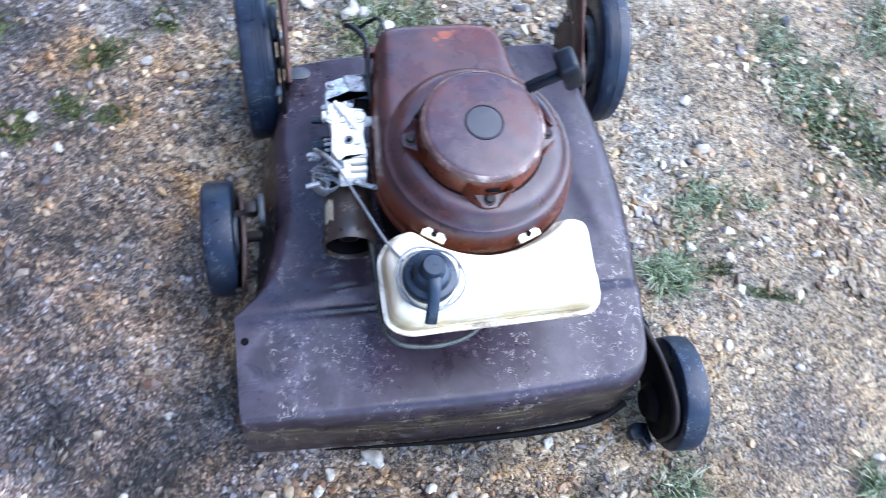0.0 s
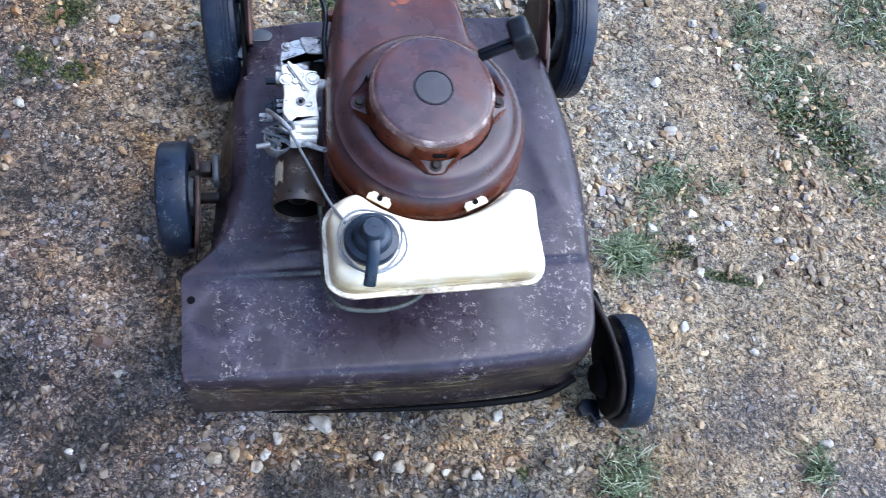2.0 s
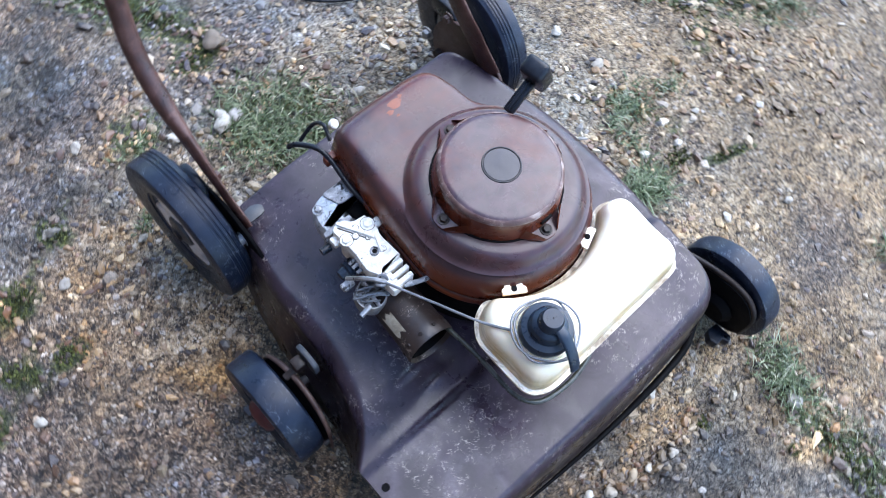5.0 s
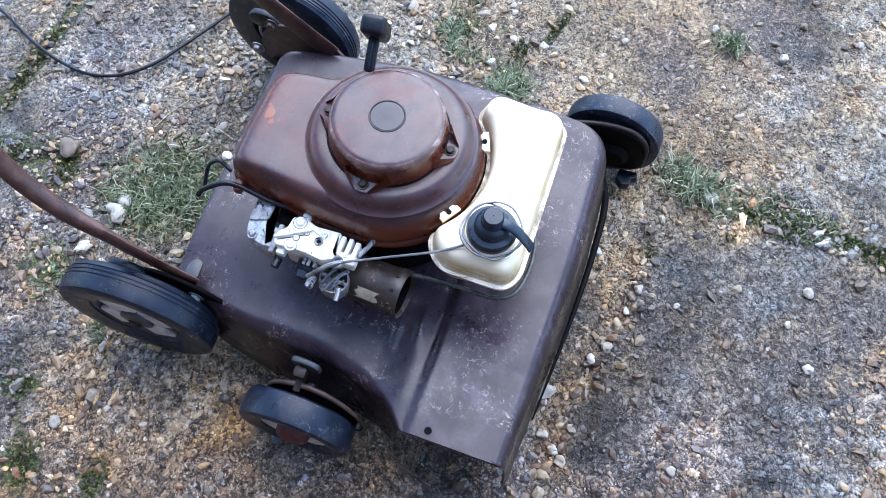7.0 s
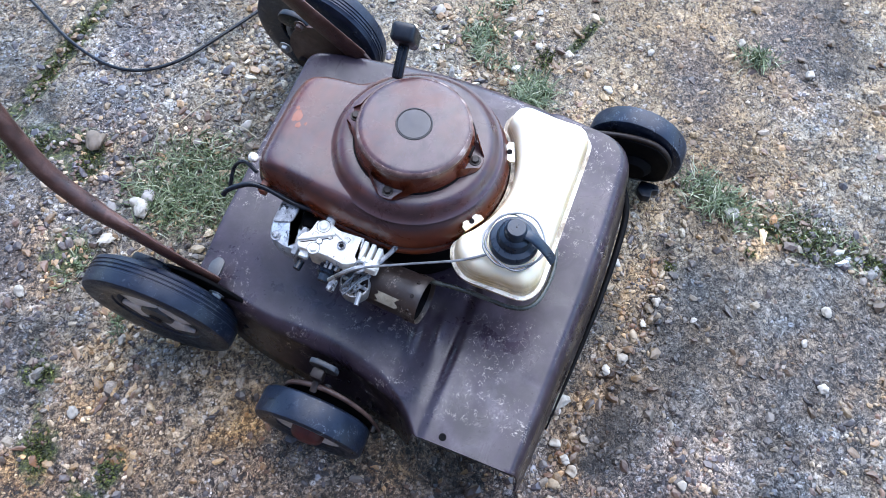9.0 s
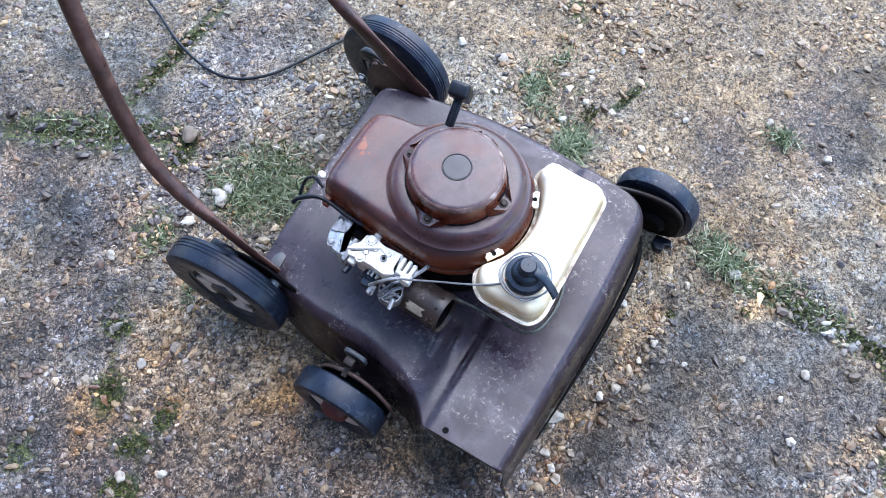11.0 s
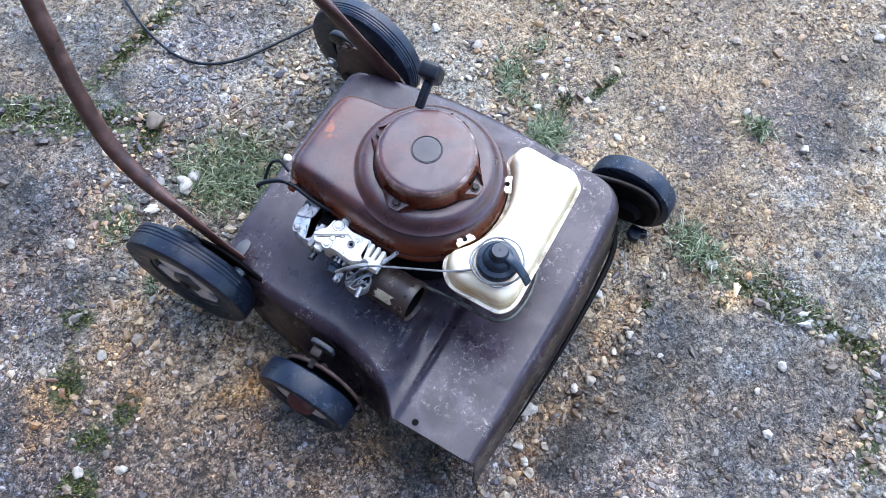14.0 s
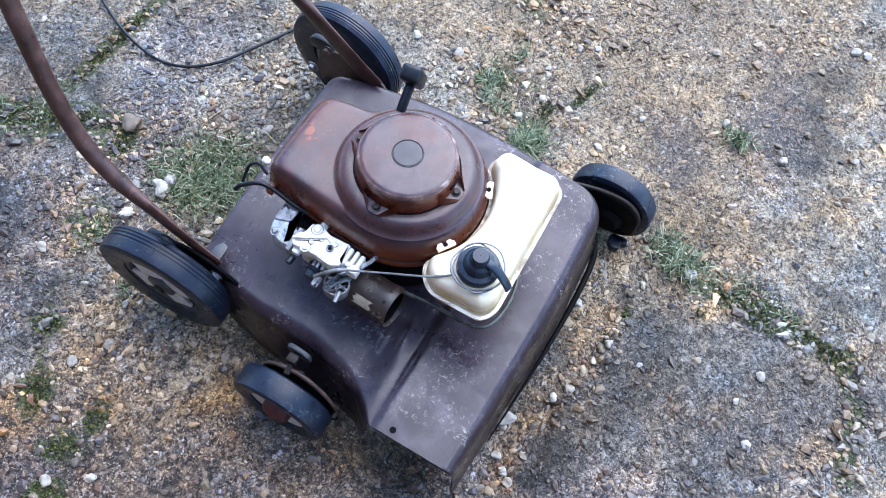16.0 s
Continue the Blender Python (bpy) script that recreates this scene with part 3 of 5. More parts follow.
def ground_height(x, y):
    q = Vector((x, y, 0))
    h = 0.003 * (on_slab(x, y) - joint(x, y)[0]) if abs(x) < 1.1 and abs(y) < 0.9 else 0.0
    h += 0.005 * noise.noise(q * 2.3) + 0.004 * noise.noise(q * 9) + 0.0025 * noise.noise(q * 34) + 0.0013 * noise.noise(q * 95) - 0.004
    if abs(x) < 1.1 and abs(y) < 1.1:
        wx, wy = x + 0.012 * noise.noise(q * 14), y + 0.012 * noise.noise(q * 14 + Vector((7, 3, 0)))
        for (ax, ay), (bx, by), depth, half in CRACKS:
            ux, uy = bx - ax, by - ay
            t = max(0.0, min(1.0, ((wx - ax) * ux + (wy - ay) * uy) / (ux * ux + uy * uy)))
            d = math.hypot(wx - ax - t * ux, wy - ay - t * uy) / half
            if d < 3:
                h -= depth * math.exp(-d * d)
    return h


# toned areas: x, y, half length, half width, lighter or darker, warmer or bluer
TAN_STAINS = [(-0.337, 0.19, 0.09, 0.07, 0.25, 0.1), (-0.255, 0.369, 0.07, 0.08, 0.15, 0.12), (-0.605, 0.334, 0.07, 0.09, 0.2, 0.12), (-0.301, 0.548, 0.06, 0.05, 0.2, 0.1), (-0.393, 0.375, 0.06, 0.05, 0.1, 0.14),
              (-0.376, 0.111, 0.035, 0.035, 0.4, 0.18), (-0.471, 0.297, 0.08, 0.08, 0.35, 0.1), (-0.582, 0.364, 0.05, 0.04, 0.3, 0.18), (0.22, -0.292, 0.06, 0.05, 0.05, 0.14), (0.103, -0.336, 0.08, 0.03, 0.05, 0.14),
              (-0.035, -0.337, 0.08, 0.03, 0.1, 0.14), (-0.151, -0.341, 0.06, 0.03, 0.1, 0.12), (0.288, -0.503, 0.05, 0.025, 0.35, 0.14), (0.158, -0.761, 0.05, 0.03, 0.35, 0.16)]
# those beside the front left wheel paint in light against the shade there
PALE_STAINS_AND_LIGHT = [(-0.248, 0.719, 0.14, 0.09, 0.0, -0.06), (0.154, 0.667, 0.16, 0.1, 0.05, -0.05), (0.115, 0.46, 0.07, 0.06, 0.1, -0.06), (-0.471, -0.049, 0.12, 0.12, 0.05, 0.05), (-0.36, 0.13, 0.12, 0.14, 0.46, 0.05),
               (-0.37, -0.09, 0.07, 0.12, 0.25, 0.03), (-0.48, 0.25, 0.2, 0.15, 0.1, 0.04), (0.573, 0.083, 0.15, 0.12, 0.05, 0.05), (0.44, 0.19, 0.06, 0.06, 0.2, 0.0), (0.56, -0.02, 0.09, 0.1, 0.1, -0.08),
               (0.38, -0.18, 0.05, 0.08, 0.1, 0.04)]
DARK_PATCHES = [(-0.415, 0.516, 0.12, 0.1, -0.16, -0.02), (-0.497, -0.255, 0.3, 0.22, -0.06, 0.06), (-0.2, 0.82, 0.35, 0.16, -0.22, 0.0), (-0.5, 0.48, 0.16, 0.12, -0.14, 0.02), (0.02, -0.4, 0.36, 0.07, -0.24, 0.0),
               (0.36, -0.36, 0.1, 0.14, -0.18, 0.02), (0.8, -0.15, 0.4, 0.3, -0.04, 0.05), (0.62, -0.42, 0.25, 0.16, -0.16, 0.03), (0.1, -0.55, 0.16, 0.16, -0.05, 0.0)]
TINTS = TAN_STAINS + PALE_STAINS_AND_LIGHT + DARK_PATCHES


def tint(x, y):
    """Lightness and warmth of the toned areas at a place, with ragged edges."""
    q = Vector((x, y, 4.1))
    x, y = x + 0.030 * noise.noise(q * 11) + 0.014 * noise.noise(q * 37), y + 0.030 * noise.noise(q * 11 + Vector((8, 2, 5))) + 0.014 * noise.noise(q * 37 + Vector((1, 6, 2)))
    light = warm = 0.0
    for cx, cy, a, b, up, hot in TINTS:
        r = ((x - cx) / a) ** 2 + ((y - cy) / b) ** 2
        if r < 3:
            k = 1 - smooth01((r - 0.35) / 1.6)
            light, warm = light + k * up, warm + k * hot
    return light, warm


def patchwork(x, y):
    """Uneven staining and toning of the concrete: how light it is, and how brown or blue."""
    q = Vector((x, y, 0.7))
    p = 0.62 * noise.noise(q * 5.5) + 0.48 * noise.noise(q * 14) + 0.34 * noise.noise(q * 36)
    w = 0.13 * noise.noise(q * 8 + Vector((3, 9, 1))) + 0.15 * noise.noise(q * 21) + 0.08 * noise.noise(q * 47)
    o, d = zone(x, y, OCHRE_AT), zone(x, y, DARK_AT)
    bare, (_, mossy) = on_slab(x, y), joint(x, y)
    light, warm = tint(x, y)
    w += warm + 0.015 * bare
    p *= 1 - smooth01((max(abs(x), abs(y)) - 1.15) / 0.4)
    k = min(1.8, max(0.22, 1.0 - 0.15 * d - 0.10 * o - 0.20 * bare - 0.35 * mossy + light + p * (1.05 - 0.42 * o + 0.6 * d - 0.80 * bare)))
    # the open ground to the right lies evenly muddy; the darkened ground to the left leans to purple
    mud = smooth01((x - 0.34) / 0.2) * smooth01((y + 0.5) / 0.15)
    w = max(-0.24, min(0.34, w)) * (1 - 0.6 * mud) + 0.085 * mud
    k = k * (1 - 0.55 * mud) + 0.97 * 0.55 * mud
    return k * (1 + w), k * (1 - 0.045 * d), k * (1 - 1.3 * w) * (1 + 0.12 * d)


FAR_TONE = np.array((0.80, 0.76, 0.72))


def far_off(x, y):
    """0 on the ground round the mower, 1 where the yard goes on beyond it, with a ragged change."""
    q = Vector((x, y, 2.2))
    return smooth01((math.hypot(x - 0.15, y - 0.05) + 0.25 * noise.noise(q * 3) - 0.95) / 0.45)


def build_ground():
    xs = spacing(1.25, 0.008, 1.35, 60)
    w = len(xs)
    verts = [(x + 0.1, y + 0.05, ground_height(x + 0.1, y + 0.05)) for y in xs for x in xs]
    faces = [(j * w + i, j * w + i + 1, (j + 1) * w + i + 1, (j + 1) * w + i) for j in range(w - 1) for i in range(w - 1)]
    me = bpy.data.meshes.new("ground")
    me.from_pydata(verts, [], faces)
    me.shade_smooth()
    zones = me.color_attributes.new("zones", "FLOAT_COLOR", "POINT")
    vals = np.zeros((len(verts), 4), dtype=np.float32)
    for i, (x, y, z) in enumerate(verts):
        if abs(x) < 1.4 and abs(y) < 1.4:
            bare = on_slab(x, y)
            vals[i, :3] = zone(x, y, OCHRE_AT) * (1 - bare), max(zone(x, y, DARK_AT) * (1 - bare), 0.22 * bare), max(zone(x, y, MOSS_AT), joint(x, y)[1])
        vals[i, 0] += (0.45 - vals[i, 0]) * far_off(x, y)
        vals[i, 1] += (0.35 - vals[i, 1]) * far_off(x, y)
    zones.data.foreach_set("color", vals.ravel())
    vals = np.ones((len(verts), 4), dtype=np.float32)
    vals[:, :3] = FAR_TONE
    for i, (x, y, z) in enumerate(verts):
        if abs(x) < 1.6 and abs(y) < 1.6:
            vals[i, :3] = np.array(patchwork(x, y)) * (1 - far_off(x, y)) + FAR_TONE * far_off(x, y)
    me.color_attributes.new("patches", "FLOAT_COLOR", "POINT").data.foreach_set("color", vals.ravel())
    me.materials.append(GROUND)
    return tagged(new("ground", me), "old exposed aggregate concrete, stained ochre and grey with moss", "ground", kind="structure")


ground = build_ground()


def build_shade_wall():
    """Plain dark wall out of view, added to block sky light from the left."""
    m, n, l, b = material("plain dark render of the added wall", 0.85)
    v = obj_coord(n)
    tone = noise_node(n, l, v, 2.5, 7, 0.6)
    grain = noise_node(n, l, v, 160, 4, 0.7)
    l.new(ramp(n, l, mix(n, l, 0.4, tone, grain), ((0.35, (0.045, 0.030, 0.024)), (0.65, (0.10, 0.066, 0.050)))), b.inputs["Base Color"])
    bump(n, l, b, grain, 0.4, 0.003)
    bm = block((0.30, 9.0, 4.2), Matrix.Translation((-1.75, -0.4, 2.06)), 0.006)
    bm = block((0.40, 9.1, 0.10), Matrix.Translation((-1.75, -0.4, 4.20)), 0.010, 2, bm)
    return tagged(part("shade_wall_west", bm, m), "plain dark wall out of view, added to block the sky", "wall", kind="structure")


shade_wall = build_shade_wall()

# stones of the concrete: a 20-sided lump, stretched, turned and sunk by half
PHI = (1 + 5 ** 0.5) / 2
LUMP = np.array([(-1, PHI, 0), (1, PHI, 0), (-1, -PHI, 0), (1, -PHI, 0), (0, -1, PHI), (0, 1, PHI), (0, -1, -PHI), (0, 1, -PHI), (PHI, 0, -1), (PHI, 0, 1), (-PHI, 0, -1), (-PHI, 0, 1)]) / 1.9
LUMP_FACES = np.array([(0, 11, 5), (0, 5, 1), (0, 1, 7), (0, 7, 10), (0, 10, 11), (1, 5, 9), (5, 11, 4), (11, 10, 2), (10, 7, 6), (7, 1, 8),
                       (3, 9, 4), (3, 4, 2), (3, 2, 6), (3, 6, 8), (3, 8, 9), (4, 9, 5), (2, 4, 11), (6, 2, 10), (8, 6, 7), (9, 8, 1)])
TONES = np.array([(0.04, 0.035, 0.042), (0.095, 0.084, 0.09), (0.17, 0.1, 0.068), (0.27, 0.17, 0.085), (0.4, 0.275, 0.135), (0.46, 0.365, 0.23), (0.3, 0.27, 0.23), (0.55, 0.46, 0.32), (0.68, 0.615, 0.51)])
rng = np.random.default_rng(5)


def stones(name, places, tones, mat, label, category, sink=0.45):
    """One object of many loose stones. places: x, y, radius."""
    k = len(places)
    p = np.array(places)
    v = LUMP[None] * (1 + rng.normal(0, 0.22, (k, 12, 1)))
    size = p[:, 2:3] * np.stack([rng.uniform(0.8, 1.45, k), rng.uniform(0.6, 1.0, k), rng.uniform(0.32, 0.7, k)], 1)
    v = v * size[:, None]
    a, tilt = rng.uniform(0, math.tau, k), rng.normal(0, 0.25, k)
    y2, z2 = v[..., 1] * np.cos(tilt)[:, None] - v[..., 2] * np.sin(tilt)[:, None], v[..., 1] * np.sin(tilt)[:, None] + v[..., 2] * np.cos(tilt)[:, None]
    x3, y3 = v[..., 0] * np.cos(a)[:, None] - y2 * np.sin(a)[:, None], v[..., 0] * np.sin(a)[:, None] + y2 * np.cos(a)[:, None]
    base = np.array([ground_height(x, y) for x, y, _ in places])
    v = np.stack([x3 + p[:, 0:1], y3 + p[:, 1:2], z2 + (base + size[:, 2] * sink)[:, None]], -1)
    f = (LUMP_FACES[None] + 12 * np.arange(k)[:, None, None]).reshape(-1, 3)
    me = bpy.data.meshes.new(name)
    me.from_pydata(v.reshape(-1, 3).tolist(), [], f.tolist())
    col = np.ones((k, 12, 4), dtype=np.float32)
    col[..., :3] = tones[:, None]
    me.color_attributes.new("tone", "FLOAT_COLOR", "POINT").data.foreach_set("color", col.ravel())
    me.materials.append(mat)
    return tagged(new(name, me), label, category, kind="stuff")


def stone_mix(x, y, pale=0.0):
    """A stone's colour, by the ground that it sits in."""
    o, d = zone(x, y, OCHRE_AT), zone(x, y, DARK_AT)
    w = np.array([0.08 + 0.9 * d, 0.12 + 0.7 * d, 0.20 + 0.4 * d, 0.20 + 0.2 * o, 0.12 + 0.25 * o + 0.25 * d, 0.14 + 0.3 * o, 0.13, 0.05 + pale, 0.006 + 0.4 * pale])
    c = TONES[rng.choice(9, p=w / w.sum())]
    return c * (1 - 0.30 * on_slab(x, y)) * rng.uniform(0.4, 1.25) * (1 - 0.58 * d * (1 - pale)) * np.array(patchwork(x, y))


def scatter_stones():
    places, tones = [], []
    while len(places) < 18000:
        x, y = rng.uniform(-0.95, 1.15), rng.uniform(-0.95, 1.15)
        if x * 0.62 - y * 0.78 < -1.0 or (x + 0.45) ** 2 + (y + 0.35) ** 2 > 1.75 ** 2:
            continue
        o = zone(x, y, OCHRE_AT)
        clump = 0.5 + 0.5 * noise.noise(Vector((x * 6, y * 6, 2.0))) + 0.35 * noise.noise(Vector((x * 21, y * 21, 5.0)))
        if rng.uniform() > (clump + 0.26 - 0.72 * o) * (1 - 0.55 * on_slab(x, y)) * (1 - 0.55 * smooth01((x - 0.34) / 0.2)):
            continue
        r = min(0.0095, 0.0021 * math.exp(abs(rng.normal(0, 0.62))))
        places.append((x, y, r))
        tones.append(stone_mix(x, y))
    stones("aggregate", places, np.array(tones), AGGREGATE, "small brown and grey stones set in concrete", "gravel", -0.05)
    places, tones = [], []
    while len(places) < 3900:
        x, y = rng.uniform(-0.9, 1.1), rng.uniform(-0.9, 1.1)
        near = max(zone(x, y, MOSS_AT), 0.8 * oval(x, y, (0.40, 0.10, 0.10, 0.14, 0, 1)), oval(x, y, (-0.10, -0.33, 0.22, 0.035, 5, 1)), 0.9 * oval(x, y, (0.72, 0.05, 0.2, 0.1, -40, 1)),
                   0.8 * oval(x, y, (-0.33, 0.36, 0.09, 0.07, 0, 1)), oval(x, y, (0.16, -0.785, 0.08, 0.05, 0, 1)), 0.9 * oval(x, y, (0.275, -0.774, 0.07, 0.06, 0, 1)), 0.8 * oval(x, y, (0.96, -0.38, 0.16, 0.05, -35, 1)), 0.7 * oval(x, y, (0.147, 0.37, 0.06, 0.05, 0, 1)), 0.6 * oval(x, y, (-0.38, 0.30, 0.07, 0.05, 0, 1)), 0.8 * oval(x, y, (0.25, 0.45, 0.16, 0.08, 0, 1)), 0.55 * oval(x, y, (-0.15, 0.52, 0.26, 0.2, 0, 1)))
        near = max(near * 0.8, 1.15 * joint(x, y)[0])
        if rng.uniform() > 0.016 + near ** 1.5:
            continue
        places.append((x, y, min(0.0105, 0.0030 * math.exp(abs(rng.normal(0, 0.55))))))
        tones.append(stone_mix(x, y, 0.10 + 0.12 * oval(x, y, (-0.06, -0.33, 0.26, 0.05, 5, 1)) + 0.22 * oval(x, y, (-0.15, 0.52, 0.26, 0.2, 0, 1)) + 0.16 * joint(x, y)[0]))
    stones("loose_gravel", places, np.array(tones), AGGREGATE, "loose pale and tan gravel on the concrete", "gravel", 0.35)


scatter_stones()


def pebble(x, y, length, wide, high, turn, mat, label):
    """A single stone: a worn, uneven lump."""
    bm = bmesh.new()
    bmesh.ops.create_icosphere(bm, subdivisions=3, radius=1.0)
    seed = Vector((x * 31, y * 17, 1.3))
    for v in bm.verts:
        n1 = noise.noise(v.co * 0.9 + seed) * 0.55 + noise.noise(v.co * 2.4 + seed) * 0.24 - 0.10 * abs(noise.noise(v.co * 1.6 - seed))
        v.co *= 1 + n1
        v.co = Vector((v.co.x * length / 2, v.co.y * wide / 2, v.co.z * high / 2))
    ob = part("pebble", bm, mat)
    ob.matrix_world = pose(x, y, ground_height(x, y) + high * 0.36, 0, 0, turn)
    return tagged(ob, label, "pebble", "loose pebbles on the concrete")


def blades(name, cx, cy, rx, ry, turn, count, height, mat, label, category, lean=1.0, width=0.0012):
    """Grass or moss: curved tapering blades, thinning out towards the rim."""
    verts, faces = [], []
    c, d = math.cos(radians(turn)), math.sin(radians(turn))
    while len(faces) < count * 3:
        u, v = rng.normal(0, 0.5), rng.normal(0, 0.5)
        if u * u + v * v > 1.6:
            continue
        clump = noise.noise(Vector((cx * 9 + u * 2.2, cy * 9 + v * 2.2, 0.5)))
        if rng.uniform() > 0.65 + clump:
            continue
        x, y = cx + c * u * rx - d * v * ry, cy + d * u * rx + c * v * ry
        z = ground_height(x, y) - 0.001
        a = rng.uniform(0, math.tau)
        h = height * rng.uniform(0.45, 1.25)
        b = lean * rng.uniform(0.3, 1.6)
        w = width * rng.uniform(0.7, 1.4)
        sx, sy = -math.sin(a) * w, math.cos(a) * w
        i0 = len(verts)
        side = rng.normal(0, 0.8)
        for t, k in ((0, 1.0), (0.4, 0.85), (0.75, 0.6), (1.0, 0.12)):
            px = x + math.cos(a + side * t) * h * b * t * t
            py = y + math.sin(a + side * t) * h * b * t * t
            pz = z + h * t * (1 - 0.38 * b * t * 0.8)
            verts += [(px - sx * k, py - sy * k, pz), (px + sx * k, py + sy * k, pz)]
        for k in range(3):
            faces.append((i0 + 2 * k, i0 + 2 * k + 1, i0 + 2 * k + 3, i0 + 2 * k + 2))
    me = bpy.data.meshes.new(name)
    me.from_pydata(verts, [], faces)
    me.shade_smooth()
    me.materials.append(mat)
    return tagged(new(name, me), label, category, kind="stuff")


GRASS_BEDS = [(0.68, 0.33, 0.05, 0.09, 10, 420, 0.018), (0.655, 0.45, 0.05, 0.06, 0, 260, 0.018), (-0.05, 0.42, 0.105, 0.085, -40, 1700, 0.02), (-0.02, 0.33, 0.06, 0.05, 0, 450, 0.018),
              (0.372, -0.03, 0.042, 0.034, 0, 420, 0.03), (0.33, -0.39, 0.07, 0.045, 78, 480, 0.024), (0.75, 0.3, 0.19, 0.1, -60, 620, 0.016), (0.335, -0.56, 0.13, 0.04, 90, 260, 0.01),
              (-0.16, 0.8, 0.12, 0.035, -58, 420, 0.013), (0.93, 0.46, 0.13, 0.08, 20, 420, 0.018)]
GRASS_TUFTS = [(0.46, 0.105, 0.025, 0.035, 20, 110, 0.02), (0.637, -0.362, 0.02, 0.034, 20, 170, 0.026), (0.465, 0.115, 0.055, 0.035, 20, 170, 0.022), (-0.3, 0.385, 0.035, 0.02, 30, 90, 0.012),
               (0.86, 0.1, 0.07, 0.04, -30, 170, 0.018), (0.55, 0.1, 0.03, 0.025, 0, 80, 0.018), (0.42, 0.07, 0.05, 0.02, 90, 120, 0.018), (-0.26, 0.5, 0.04, 0.03, 0, 150, 0.012)]
for spot in GRASS_BEDS + GRASS_TUFTS:
    blades("grass_tuft", *spot, GRASS, "short wiry green grass growing through concrete", "grass")
MOSS_CUSHIONS = [(-0.435, 0.444, 0.012, 0.024, 40, 260, 0.007), (0.178, -0.364, 0.01, 0.008, 0, 140, 0.006), (0.262, -0.476, 0.008, 0.006, 0, 90, 0.005), (-0.572, 0.271, 0.016, 0.03, 40, 260, 0.006), (0.318, -0.53, 0.07, 0.018, 84, 500, 0.008), (0.332, -0.69, 0.06, 0.018, 90, 400, 0.008), (0.705, 0.25, 0.06, 0.03, 100, 500, 0.008), (-0.645, 0.231, 0.026, 0.026, 0, 500, 0.008), (-0.53, 0.372, 0.035, 0.022, 30, 450, 0.007)]
MOSS_STRIPS = [(-0.505, 0.26, 0.03, 0.018, 0, 300, 0.006), (0.07, 0.778, 0.12, 0.01, 2, 700, 0.007), (-0.15, 0.77, 0.12, 0.025, -58, 900, 0.008), (0.34, -0.57, 0.1, 0.035, 84, 380, 0.006), (0.545, -0.06, 0.04, 0.007, -12, 250, 0.005), (-0.09, 0.6, 0.03, 0.02, 0, 350, 0.008), (0.46, -0.02, 0.03, 0.02, 0, 250, 0.006), (0.78, 0.22, 0.1, 0.03, -60, 500, 0.007)]
for spot in MOSS_CUSHIONS + MOSS_STRIPS:
    blades("moss_patch", *spot, MOSS, "dark green moss in the concrete joints", "moss", 0.5, 0.0016)

# single stones that stand out
for x, y, a, b, c, turn_deg in ((-0.392, -0.224, 0.012, 0.010, 0.007, 20), (0.453, -0.146, 0.018, 0.014, 0.009, 70), (0.565, -0.184, 0.013, 0.011, 0.008, 0), (0.548, 0.432, 0.018, 0.016, 0.010, 0), (0.624, 0.349, 0.018, 0.013, 0.009, 30),
                                (0.476, 0.206, 0.022, 0.017, 0.009, 10), (0.419, 0.021, 0.018, 0.013, 0.009, -20), (-0.185, -0.336, 0.016, 0.013, 0.010, 40), (0.661, -0.328, 0.019, 0.015, 0.010, 0), (-0.458, 0.359, 0.019, 0.015, 0.010, 60),
                                (-0.330, 0.360, 0.016, 0.012, 0.009, 10), (0.648, -0.461, 0.018, 0.016, 0.011, 0), (0.733, -0.582, 0.017, 0.014, 0.009, 50), (0.148, -0.601, 0.012, 0.010, 0.007, 0), (-0.143, -0.506, 0.014, 0.012, 0.008, 0),
                                (0.110, -0.368, 0.016, 0.013, 0.010, 0), (-0.337, 0.556, 0.022, 0.016, 0.010, 60), (-0.445, -0.33, 0.013, 0.010, 0.007, 0)):
    pebble(x, y, a, b, c, turn_deg, PEBBLE, "small pale worn pebble on the concrete")
for x, y, size, turn_deg in ((-0.577, 0.234, 0.017, 47), (0.807, -0.231, 0.020, 94), (0.041, -0.357, 0.018, 8), (0.067, -0.363, 0.013, 55), (0.092, 0.392, 0.022, 149), (0.088, 0.556, 0.017, 16), (0.220, 0.542, 0.015, 110), (0.107, -0.432, 0.011, 157), (0.712, -0.064, 0.018, 71), (0.665, 0.005, 0.018, 118), (0.641, 0.008, 0.015, 32), (0.903, -0.435, 0.017, 79), (0.999, -0.498, 0.020, 173), (-0.103, 0.466, 0.028, 40), (-0.579, 0.194, 0.018, 134), (-0.051, 0.385, 0.013, 1), (0.694, -0.041, 0.017, 95), (-0.396, -0.361, 0.013, 142), (-0.029, -0.340, 0.018, 56), (-0.227, -0.336, 0.018, 103), (0.460, 0.302, 0.022, 17), (0.144, -0.283, 0.017, 64)):
    pebble(x, y, size, size * 0.78, size * 0.5, turn_deg, GRAVEL, "small worn tan pebble on the concrete")
for x, y, size, turn_deg in ((-0.202, 0.481, 0.024, 0), (0.091, -0.650, 0.017, 141), (-0.170, -0.314, 0.018, 102), (0.255, 0.556, 0.018, 63), (0.214, -0.618, 0.020, 24), (0.666, -0.022, 0.017, 165), (0.995, -0.473, 0.022, 126), (-0.120, 0.479, 0.024, 87), (-0.624, 0.250, 0.020, 48), (-0.001, -0.354, 0.020, 9), (0.556, 0.035, 0.013, 150)):
    pebble(x, y, size, size * 0.78, size * 0.5, turn_deg, PEBBLE, "small pale worn pebble on the concrete")
